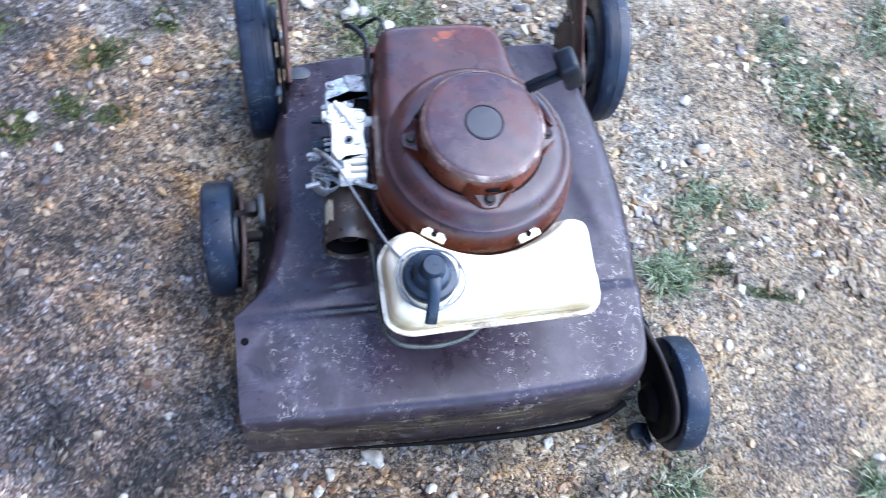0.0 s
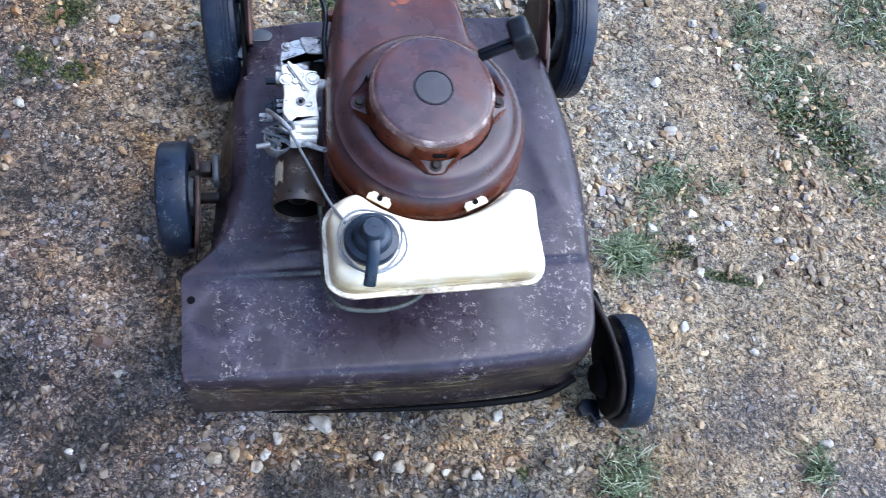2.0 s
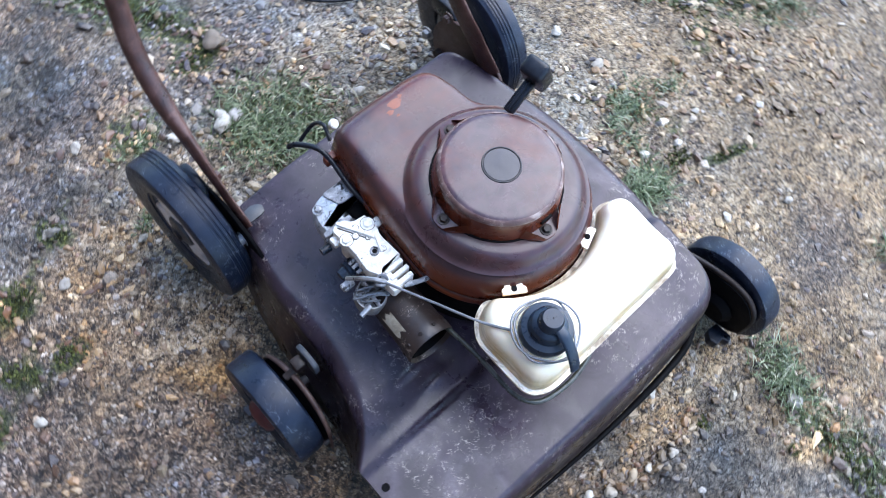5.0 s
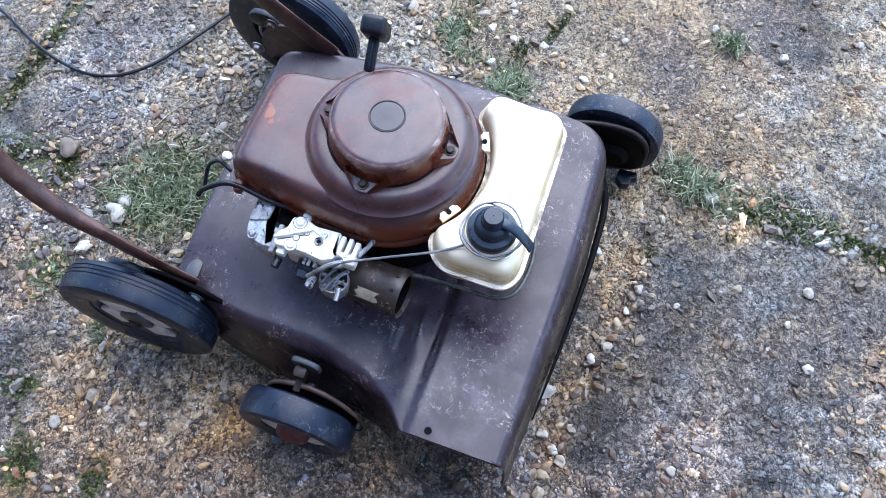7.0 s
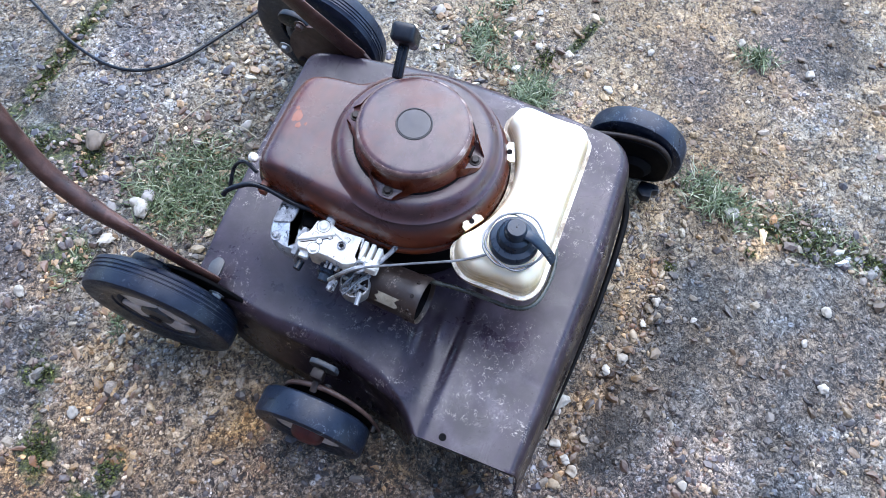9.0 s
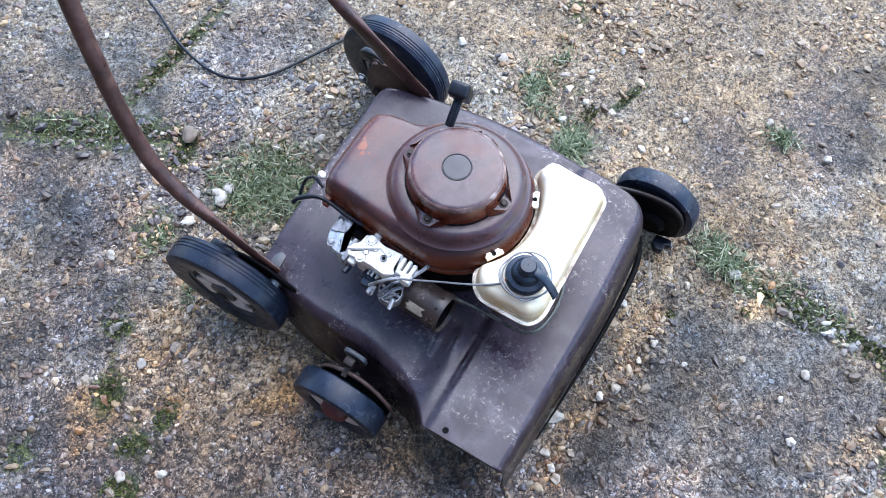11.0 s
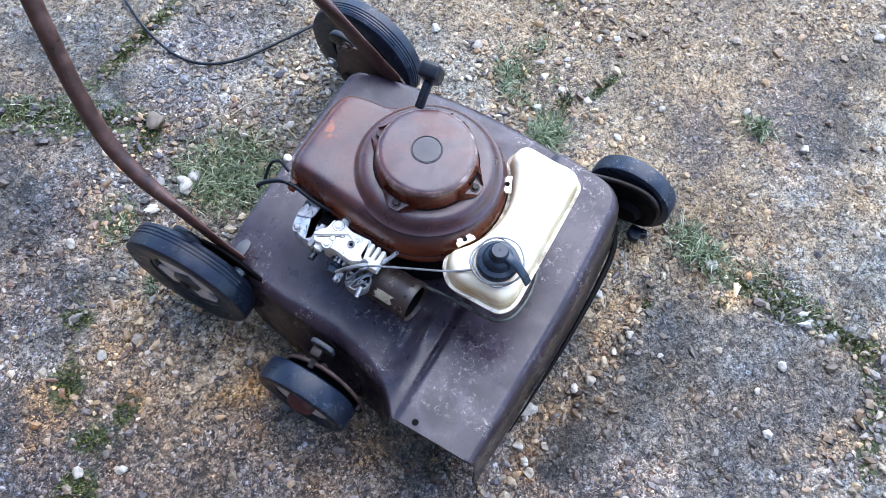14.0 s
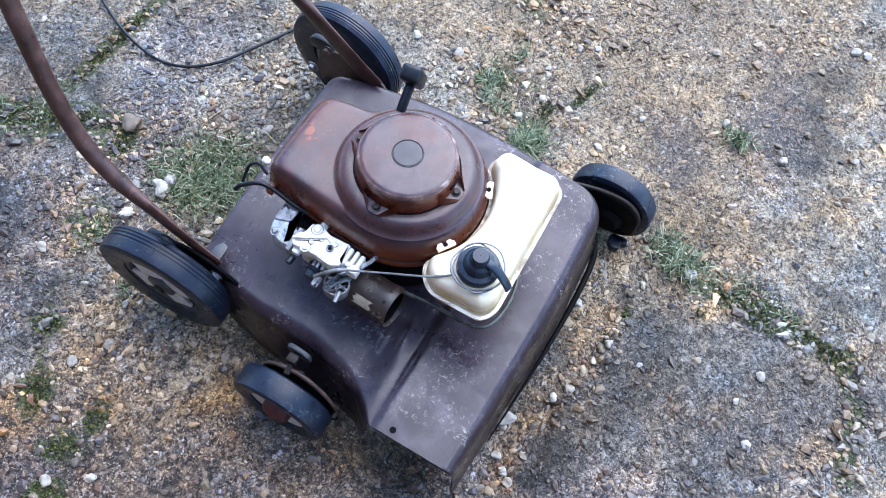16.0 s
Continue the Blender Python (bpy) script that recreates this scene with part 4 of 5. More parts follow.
pebble(-0.109, -0.294, 0.036, 0.020, 0.013, -28, PEBBLE, "whitish flat flint beside the mower front")
pebble(-0.202, 0.481, 0.030, 0.018, 0.011, -30, GRAVEL, "dull grey flat stone among grass")
pebble(-0.124, 0.464, 0.034, 0.026, 0.014, 20, GRAVEL, "dull grey rounded stone among grass")
pebble(-0.052, 0.612, 0.040, 0.030, 0.018, 30, GRAVEL, "tan rounded stone among moss")
pebble(0.315, -0.425, 0.024, 0.020, 0.012, 0, GRAVEL, "tan pebble at the edge of grass")
pebble(-0.195, -0.352, 0.018, 0.016, 0.010, 0, GRAVEL, "dull brown pebble in the gravel")

# ---- the mower ----
mower = tagged(new("lawn_mower"), "old rusty brown petrol lawn mower with cream fuel tank on concrete", "lawn mower")
mower.matrix_world = pose(0, 0, 0, 0, 0, 4.7)


def edge_line(points, count):
    return resample([q.to_2d() for q in spline([(*p, 0) for p in points], 6)], count)


RIBS = ((-0.176, -0.066, 0.018), (-0.157, -0.095, 0.024))


def build_deck():
    """Pressed steel deck: a flat top that rounds down into the skirt, a hollowed left side and an open chute at the front left."""
    top = rounded([(-0.298, -0.120), (-0.262, -0.092), (-0.228, -0.040), (-0.212, 0.025), (-0.212, 0.085), (-0.216, 0.140), (-0.203, 0.197), (-0.198, 0.250),
                   (0.0, 0.259), (0.193, 0.262), (0.207, 0.185), (0.217, 0.06), (0.222, -0.083), (0.218, -0.240), (0.02, -0.249), (-0.298, -0.246)],
                  [0.004, 0.02, 0.05, 0.05, 0.05, 0.05, 0.05, 0.018, 0.1, 0.025, 0.06, 0.1, 0.1, 0.045, 0.2, 0.004], 8)
    low = rounded([(-0.300, -0.106), (-0.283, -0.085), (-0.272, -0.030), (-0.266, 0.030), (-0.260, 0.090), (-0.252, 0.145), (-0.238, 0.197), (-0.216, 0.268),
                   (0.0, 0.272), (0.205, 0.274), (0.243, 0.160), (0.277, 0.01), (0.262, -0.10), (0.224, -0.272), (0.02, -0.286), (-0.300, -0.268)],
                  [0.004, 0.02, 0.05, 0.05, 0.05, 0.05, 0.05, 0.018, 0.1, 0.025, 0.06, 0.1, 0.1, 0.045, 0.2, 0.004], 8)
    # even steps along both outlines
    even_low, even_top = [], []
    for i, q in enumerate(top):
        a, b = Vector(q), Vector(top[(i + 1) % len(top)])
        steps = max(1, math.ceil((b - a).length / 0.006))
        for k in range(steps):
            even_top.append(tuple(a.lerp(b, k / steps)))
            even_low.append(tuple(Vector(low[i]).lerp(Vector(low[(i + 1) % len(low)]), k / steps)))
    low, top = even_low, even_top
    rings = []
    levels = 16

    def roof(x, y):
        # raised front tunnel behind a pressed crease
        z = 0.187 + 0.0055 * smooth01((-0.119 - y) / 0.012) - 0.0028 * smooth01((x + 0.27) / 0.10) * math.exp(-((y + 0.1165) / 0.008) ** 2)
        for cx, cy, half in RIBS:
            z += 0.0050 * math.exp(-((x - cx) / half) ** 2 - ((y - cy) / 0.0055) ** 2)
        # pressed ridge along the right of the roof
        ux, uy = (x - 0.19) * 0.30 + (y + 0.0) * 0.954, (x - 0.19) * 0.954 - (y + 0.0) * -0.30
        z += 0.0016 * math.exp(-(uy / 0.012) ** 2) * math.exp(-(ux / 0.07) ** 4)
        return z + 0.003 * smooth01((x - 0.15) / 0.05) - 0.013 * smooth01((-0.10 - x) / 0.13) * smooth01((y + 0.115) / 0.06)

    low_z = 0.072
    for k in range(levels + 1):
        ring = []
        for p, q in zip(low, top):
            hi = roof(*q)
            # the hollowed left side turns down over a tighter fold
            left = smooth01((-0.185 - q[0]) / 0.02) * smooth01((q[1] + 0.118) / 0.03) * smooth01((0.24 - q[1]) / 0.05)
            front = smooth01((-0.20 - q[1]) / 0.03)
            fold, out = 0.046 - 0.020 * left + 0.012 * front, 0.40 + 0.10 * left - 0.12 * front
            knee = hi - fold
            if k <= 4:
                z, f = low_z + (knee - low_z) * k / 4, out * k / 4
            else:
                a = (k - 4) / (levels - 4) * math.pi / 2
                z, f = knee + fold * math.sin(a), out + (1 - out) * (1 - math.cos(a))
            ring.append(Vector((*Vector(p).lerp(Vector(q), f), z)))
        rings.append(ring)
    centre = Vector((0.0, -0.02))
    for s in [0.985 - 0.0205 * k for k in range(36)] + [0.22, 0.15, 0.08, 0.0005]:
        ring = []
        for q in top:
            p = centre + (Vector(q) - centre) * s
            z = roof(p.x, p.y)
            ring.append(Vector((p.x, p.y, z)))
        rings.append(ring)
    bm = skin(rings)
    # the chute mouth is open below its roof
    gone = [f for f in bm.faces if f.calc_center_median().x < -0.2965 and -0.262 < f.calc_center_median().y < -0.1 and f.calc_center_median().z < 0.186]
    bmesh.ops.delete(bm, geom=gone, context="FACES")
    bmesh.ops.recalc_face_normals(bm, faces=bm.faces)
    if sum(f.normal.z for f in bm.faces) < 0:
        bmesh.ops.reverse_faces(bm, faces=bm.faces)
    deck = part("deck", bm, DECK, mower, "brown pressed steel mower deck flecked with lichen")
    thick = deck.modifiers.new("thickness", "SOLIDIFY")
    thick.thickness, thick.offset = 0.0028, -1
    # rolled lip along the front and right of the skirt
    path = [(-0.20, -0.276, 0.074), (-0.10, -0.2825, 0.074), (0.0, -0.287, 0.074), (0.10, -0.287, 0.072), (0.175, -0.281, 0.070), (0.222, -0.262, 0.068)]
    part("front_lip", tube(path, [0.0012, 0.0025, 0.0040, 0.0052, 0.0055, 0.0055], 10), DECK_UNDER, deck, "dark rolled front lip")
    hole = spin([(0.0, 0.1928), (0.0050, 0.1928), (0.0052, 0.1915), (0, 0.1915)], Matrix.Translation((-0.287, -0.153, 0)), 16)
    part("bolt_hole", hole, DECK_UNDER, deck, "small round black bolt hole")
    return deck


deck = build_deck()


def wheel(name, x, y, radius, width, side, hub_mat, label, cap_mat=None, grooves=(), dish=0.10, disc_mat=None, toe=0.0):
    """A rubber-tyred wheel on the x axis. side: -1 where the outer face looks to -x."""
    turn = Matrix.Translation((x, y, radius)) @ Matrix.Rotation(radians(toe), 4, "Z") @ Matrix.Rotation(radians(90) * side, 4, "Y")
    h, R = width / 2, radius
    rim = R * 0.58
    holder = new(name)
    holder.parent = mower
    holder["label"] = label
    prof = [(rim, -h * 0.62), (rim + 0.002, -h * 0.82), (R * 0.80, -h * 0.98), (R * 0.92, -h), (R * 0.975, -h * 0.86), (R * 0.99, -h * 0.62)]
    for g in grooves:
        prof += [(R * 0.995, h * (g - 0.09)), (R * 0.982, h * (g - 0.045)), (R * 0.982, h * (g + 0.045)), (R * 0.995, h * (g + 0.09))]
    prof += [(R * 0.99, h * 0.62), (R * 0.975, h * 0.86), (R * 0.92, h), (R * 0.80, h * 0.98), (rim + 0.002, h * 0.82), (rim, h * 0.62)]
    part("tyre", spin(prof, turn, 72), RUBBER, holder, "weathered black ribbed rubber tyre")
    disc = [(rim + 0.001, h * 0.70), (rim - 0.004, h * 0.66), (rim * 0.88, h * dish), (rim * 0.42, h * dish), (rim * 0.36, h * 0.8), (rim * 0.16, h * 0.95), (rim * 0.14, h * 0.6), (0, h * 0.6)]
    part("rim", spin(disc, turn, 60), disc_mat or hub_mat, holder, "grimy wheel disc")
    back = [(rim + 0.001, -h * 0.70), (rim * 0.7, -h * 0.45), (rim * 0.3, -h * 0.5), (rim * 0.26, -h * 1.1), (0, -h * 1.1)]
    ring = [(rim * 0.80, -h * 0.45), (rim * 0.82, -h * 1.10), (rim * 0.78, -h * 1.2), (rim * 0.72, -h * 1.10), (rim * 0.70, -h * 0.45)]
    part("inner_ring", spin(ring, turn, 40), STEEL, holder, "dull pressed steel ring")
    part("inner_disc", spin(back, turn, 40), DECK_UNDER, holder)
    for k in range(4 if dish < 0.3 else 0):
        a = math.tau * k / 4 + 0.5
        spoke = turn @ Matrix.Rotation(a, 4, "Z") @ Matrix.Translation((rim * 0.62, 0, h * 0.50))
        part("spoke", block((rim * 0.60, rim * 0.72, h * 0.34), spoke, 0.004), hub_mat, holder)
    if cap_mat:
        part("hub_cap", spin([(rim * 0.52, h * 0.6), (rim * 0.50, h * 1.0), (rim * 0.40, h * 1.25), (rim * 0.2, h * 1.38), (0, h * 1.4)], turn, 28), cap_mat, holder, "faded red domed hub cap")
    else:
        part("axle_nut", hexbolt(turn @ Matrix.Translation((0, 0, h * 0.6)), 0.009, 0.012), RUST_DARK, holder)
    return holder


wheel("rear_wheel", -0.248, 0.302, 0.115, 0.047, -1, WHEEL_WHITE, "large black-tyred rear wheel with pale disc", None, (-0.5, -0.25, 0.0), 0.10, WHEEL_GREY, 2.4)
wheel("rear_wheel", 0.284, 0.298, 0.115, 0.044, 1, WHEEL_WHITE, "large black-tyred rear wheel with pale disc", None, (-0.5, -0.25, 0.0), 0.10, WHEEL_GREY, -2.8)
wheel("front_wheel", -0.316, 0.033, 0.082, 0.043, -1, WHEEL_WHITE, "small black-tyred front wheel with red hub cap", RED, (), 0.62)
wheel("front_wheel", 0.293, -0.259, 0.081, 0.036, 1, WHEEL_WHITE, "small black-tyred front wheel on a swing arm", toe=-2.6)


def upright(x, y, z, side=1):
    """A frame whose xy plane stands across the x axis: its x runs to -y... its y runs up."""
    m = Matrix(((0, 0, side, x), (1, 0, 0, y), (0, 1, 0, z), (0, 0, 0, 1)))
    return m


# front left height adjuster: leaning dished plate with a rolled edge, a lever stack on top
lean = upright(-0.297, 0.0, 0.06) @ Matrix.Rotation(radians(9), 4, "X")
fl = part("adjuster_plate", plate(rounded([(0.086, 0.010), (0.082, 0.068), (0.040, 0.106), (-0.006, 0.100), (-0.044, 0.068), (-0.064, 0.020), (-0.03, -0.010), (0.04, -0.012)], 0.03, 8), 0.003, lean), DECK_UNDER, mower, "dark rusty height adjuster plate")
part("rolled_edge", tube([lean @ Vector((y, z, 0.0)) for y, z in ((0.086, 0.030), (0.078, 0.070), (0.050, 0.094), (0.018, 0.101), (-0.016, 0.090), (-0.044, 0.064), (-0.060, 0.026))], [0.002, 0.003, 0.004, 0.004, 0.0035, 0.003, 0.002], 10), PLATE, fl, "worn brown rolled edge of the plate")
lever = part("lever", plate(rounded([(0.010, 0.158), (0.048, 0.160), (0.052, 0.186), (0.036, 0.192), (0.012, 0.184)], 0.009, 6), 0.008, upright(-0.256, 0.0, 0.0), 0.002), WHEEL_GREY, fl, "grey steel adjuster lever")
part("lever_knob", block((0.016, 0.018, 0.020), Matrix.Translation((-0.269, 0.034, 0.172)), 0.004), RUST_DARK, lever)
part("lever_link", tube([(-0.290, 0.034, 0.158), (-0.256, 0.034, 0.170)], 0.005), RUST_DARK, lever)
part("pivot_bolt", hexbolt(upright(-0.293, 0.02, 0.085, -1), 0.008, 0.008), RUST_DARK, fl)
part("axle", tube([(-0.26, 0.033, 0.082), (-0.325, 0.033, 0.082)], 0.008), RUST_DARK, fl)
part("index_pin", tube([(-0.300, -0.052, 0.098), (-0.284, -0.052, 0.100)], 0.004), RUST_DARK, fl, "rusty index pin")

# front right swing arm
fr = part("swing_arm", plate(rounded([(-0.140, 0.105), (-0.190, 0.124), (-0.250, 0.139), (-0.292, 0.140), (-0.320, 0.108), (-0.318, 0.050), (-0.280, 0.035), (-0.200, 0.060), (-0.140, 0.070)], 0.025, 8), 0.005, upright(0.262, 0.0, 0.0)), DECK_UNDER, mower, "dark rusty front wheel swing arm")
part("arm_edge", tube([(0.250, -0.138, 0.104), (0.260, -0.190, 0.125), (0.265, -0.245, 0.140), (0.266, -0.290, 0.138), (0.266, -0.316, 0.108), (0.265, -0.318, 0.055)], 0.0045, 10), RUST_DARK, fr, "worn rounded arm edge")
part("arm_bolt", hexbolt(upright(0.258, -0.256, 0.083, -1), 0.008, 0.009), RUST_DARK, fr)
part("axle", tube([(0.258, -0.259, 0.081), (0.300, -0.259, 0.081)], 0.008), RUST_DARK, fr)
part("locking_tab", plate(rounded([(0.266, -0.288), (0.246, -0.286), (0.234, -0.298), (0.238, -0.312), (0.252, -0.310), (0.256, -0.322), (0.268, -0.318)], 0.004, 4), 0.016, Matrix.Translation((0, 0, 0.064)) @ Matrix.Rotation(0.15, 4, "Y"), 0.003), BLACK, fr, "black bent locking tab")
part("grimy_hub", spin([(0, 0.0), (0.026, 0.0), (0.028, 0.006), (0.020, 0.016), (0, 0.018)], upright(0.262, -0.268, 0.078, -1), 20), DECK_UNDER, fr, "oily black pivot boss")

# rear brackets
for side, x in ((-1, -0.214), (1, 0.222)):
    # left bracket coloured near black for the shaded gap behind its tyre
    rb = part("rear_bracket", plate(rounded([(0.165, 0.075), (0.170, 0.180), (0.235, 0.218), (0.300, 0.205), (0.325, 0.150), (0.312, 0.100), (0.25, 0.075)], 0.03, 6), 0.005, upright(x, 0.0, 0.0)), PLATE if side > 0 else DECK_UNDER, mower, "dark rusty rear wheel bracket")
    part("axle", tube([(x - 0.01 * side, 0.300, 0.115), (x + side * 0.06, 0.300, 0.115)], 0.009), RUST_DARK, rb)
    part("bracket_bolt", hexbolt(upright(x + 0.003 * side, 0.215, 0.170, side), 0.008, 0.008), STEEL, rb)
    part("bracket_bolt", hexbolt(upright(x - 0.003 * side, 0.33, 0.135, -side), 0.008, 0.008), STEEL, rb)
    part("handle_bolt", hexbolt(upright(x - 0.012 * side, 0.285, 0.222, -side), 0.007, 0.008), RUST, rb)
    part("stop", plate(rounded([(0.272, 0.196), (0.292, 0.222), (0.330, 0.218), (0.338, 0.196), (0.312, 0.184)], 0.016, 6), 0.012, upright(x + side * 0.006, 0.0, 0.0), 0.003), BLACK, rb, "black rubber handle stop")

part("strap_tab", plate(rounded([(-0.203, 0.212), (-0.178, 0.214), (-0.174, 0.226), (-0.186, 0.233), (-0.205, 0.230)], 0.005, 4), 0.004, Matrix.Translation((0, 0, 0.190)) @ Matrix.Rotation(radians(3), 4, "Y")), WHEEL_GREY, mower, "pale bent steel tab on the deck corner")

# handle: two steel tubes, flattened at the lower ends
for name, pts in (("left", [(-0.205, 0.215, 0.190), (-0.205, 0.270, 0.222), (-0.205, 0.318, 0.262), (-0.205, 0.365, 0.305), (-0.200, 0.412, 0.362), (-0.185, 0.445, 0.45), (-0.16, 0.475, 0.56), (-0.13, 0.505, 0.68), (-0.10, 0.54, 0.82)]),
                  ("right", [(0.212, 0.190, 0.190), (0.212, 0.245, 0.236), (0.212, 0.30, 0.285), (0.212, 0.352, 0.335), (0.210, 0.405, 0.40), (0.20, 0.45, 0.50), (0.18, 0.49, 0.62), (0.16, 0.52, 0.74), (0.14, 0.55, 0.86)])):
    flat = [0.35, 0.35, 0.6, 1, 1, 1, 1, 1, 1]
    part("handle_tube", tube(pts, [0.0125] * 9, 16, 8, None, flat), RUST, mower, "brown rusted steel handle tube")


# ---- engine ----
E0 = Matrix.Translation((0, 0, 0))
# wide near-black case paints in the dark gap under the shroud
part("crankcase", spin([(0, 0.18), (0.098, 0.18), (0.098, 0.215), (0.108, 0.222), (0.108, 0.308), (0.09, 0.325), (0, 0.325)], E0, 40), DECK_UNDER, mower, "grimy engine crankcase, near black for the gap under the shroud")
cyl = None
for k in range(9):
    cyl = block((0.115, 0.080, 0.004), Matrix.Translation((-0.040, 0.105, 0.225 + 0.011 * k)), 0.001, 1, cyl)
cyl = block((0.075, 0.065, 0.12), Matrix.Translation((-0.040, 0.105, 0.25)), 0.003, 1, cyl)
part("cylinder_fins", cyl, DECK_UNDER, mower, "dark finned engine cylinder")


def build_shroud():
    """Blower housing: a round bowl drawn out to a box at the rear."""
    side = []
    for k in range(41):
        a = radians(-180 + k * 4.5 + 4)
        side.append((0.119 * math.cos(a), 0.119 * math.sin(a)))
    outline = [p for p in side] + [(0.112, 0.035), (0.092, 0.075), (0.066, 0.108), (0.060, 0.150), (0.050, 0.177), (0.02, 0.183), (-0.05, 0.183), (-0.086, 0.181), (-0.098, 0.170), (-0.108, 0.110), (-0.116, 0.05)]
    outline = resample(rounded(outline, 0.012, 3), 180)
    centre = Vector((-0.012, 0.02))
    rings = []
    for inset, z in ((0.0, 0.312), (0.0, 0.325), (0.0005, 0.340), (0.0025, 0.351), (0.006, 0.360), (0.011, 0.3665), (0.017, 0.3705), (0.022, 0.3715)):
        rings.append([Vector((*(p - (p - centre).normalized() * inset), z)) for p in outline])
    last = rings[-1]
    for f in (0.93, 0.86, 0.8, 0.74, 0.68, 0.6, 0.45, 0.25, 0.001):
        rings.append([Vector((*(centre + (p.to_2d() - centre) * f), 0.3718)) for p in last])
    bm = skin(rings)
    shroud = part("engine_shroud", bm, SHROUD, mower, "orange-brown painted steel engine shroud, bare patches, sky sheen toned on top")
    step = [(0.1085, 0.3702), (0.1050, 0.3716), (0.1020, 0.3745), (0.0995, 0.3785), (0.0965, 0.3828), (0.0925, 0.3860), (0.0875, 0.3875), (0.080, 0.3880), (0.05, 0.3880), (0, 0.3880)]
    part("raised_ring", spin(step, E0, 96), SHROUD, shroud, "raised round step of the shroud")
    # bare orange patch where the paint has worn off
    for k, (x, y, r) in enumerate(((-0.017, 0.153, 0.0085), (-0.029, 0.147, 0.0042), (-0.006, 0.158, 0.0030), (-0.024, 0.139, 0.0024))):
        ring = [Vector((x + r * (1 + 0.22 * math.sin(3 * a + k) + 0.16 * math.sin(5 * a + 2)) * math.cos(a), y + 0.8 * r * (1 + 0.1 * math.cos(2 * a + 2 * k)) * math.sin(a), 0.3721)) for a in (math.tau * i / 16 for i in range(16))]
        part("worn_patch", skin([ring, [Vector((x, y, 0.3722))] * 16]), ORANGE, shroud, "bare orange patch in the paint")
    part("lower_rim", skin([[Vector((*(p + (p - centre).normalized() * d), z)) for p in outline] for d, z in ((0.0006, 0.326), (0.0022, 0.324), (0.0026, 0.314), (0.0016, 0.310), (-0.004, 0.309))]), SHROUD, shroud, "orange lower rim of the shroud")
    return shroud


shroud = build_shroud()


S0 = Matrix.Translation((-0.0025, -0.0005, 0))


def build_starter():
    """Recoil starter: a low drum with four webbed lugs."""
    body = spin([(0.0735, 0.3885), (0.0725, 0.398), (0.0705, 0.408), (0.0695, 0.4165), (0.068, 0.4205), (0.065, 0.4225), (0.060, 0.4232), (0.03, 0.4240), (0, 0.4242)], S0, 96)
    # flat where the cord leaves
    for v in body.verts:
        d = v.co.x * math.cos(radians(38)) + v.co.y * math.sin(radians(38))
        if d > 0.066:
            v.co -= Vector((math.cos(radians(38)), math.sin(radians(38)), 0)) * (d - 0.066) * 0.8
    starter = part("recoil_starter", body, COVER, mower, "worn maroon drum-shaped recoil starter cover")
    edge = spin([(0.0699, 0.4162), (0.0697, 0.4182), (0.0684, 0.4208), (0.0664, 0.4224), (0.0655, 0.4227)], S0, 96)
    for v in edge.verts:
        d = v.co.x * math.cos(radians(38)) + v.co.y * math.sin(radians(38))
        if d > 0.0663:
            v.co -= Vector((math.cos(radians(38)), math.sin(radians(38)), 0)) * (d - 0.0663) * 0.8
    part("worn_edge", edge, COVER_EDGE, starter, "edge chipped to pale metal")
    ring = spin([(0.0203, 0.4238), (0.0207, 0.4251), (0.0219, 0.4251), (0.0224, 0.4236)], S0, 48)
    part("emblem_rim", ring, BLACK, starter, "thin black emblem ring")
    part("emblem", spin([(0.0203, 0.4240), (0.0196, 0.4247), (0.012, 0.4250), (0, 0.4250)], S0, 48), EMBLEM, starter, "dull grey round emblem")
    # dark ring paints the shadow gap below the drum
    part("skirt_gap", spin([(0.0755, 0.3876), (0.0755, 0.3895), (0.070, 0.3895)], S0, 72), DECK_UNDER, starter)
    for k in range(4):
        m = S0 @ Matrix.Rotation(math.tau * k / 4 - math.pi / 2 - 0.02, 4, "Z")
        lug = plate(rounded([(0.058, -0.036), (0.074, -0.024), (0.0885, -0.009), (0.0885, 0.009), (0.074, 0.024), (0.058, 0.036)], [0.001, 0.02, 0.008, 0.008, 0.02, 0.001], 5), 0.003, m @ Matrix.Translation((0, 0, 0.3905)), 0.0008)
        web = bmesh.new()
        for s in (-1, 1):
            a = [web.verts.new(m @ Vector(p)) for p in ((0.068, s * 0.030, 0.391), (0.0872, s * 0.0095, 0.391), (0.0868, s * 0.0090, 0.3945), (0.0790, s * 0.0150, 0.3985), (0.070, s * 0.0265, 0.409))]
            web.faces.new(a if s > 0 else a[::-1])
        bmesh.ops.solidify(web, geom=web.faces[:], thickness=0.0014)
        lug = merge(lug, web)
        part("lug", lug, SHROUD, starter, "webbed mounting lug")
        part("lug_screw", hexbolt(m @ Matrix.Translation((0.079, 0, 0.392)), 0.0048, 0.0045), RUST_DARK, starter)
    part("vent_slot", block((0.016, 0.006, 0.005), Matrix.Translation((0.0, -0.0712, 0.402)), 0.001), DECK_UNDER, starter)
    return starter


starter = build_starter()

# starter grip: stem and T-shaped head
grip_dir = Matrix.Translation((0.056, 0.048, 0.405)) @ Matrix.Rotation(radians(8), 4, "Z") @ Matrix.Rotation(radians(-27), 4, "Y")
grip = part("starter_grip", block((0.046, 0.013, 0.011), grip_dir @ Matrix.Translation((0.026, 0, 0.004)), 0.003), BLACK, mower, "black plastic starter grip stem")
part("grip_head", block((0.024, 0.030, 0.054), grip_dir @ Matrix.Translation((0.056, 0.0, 0.006)), 0.006, 3), BLACK, grip, "black plastic T-shaped grip head")
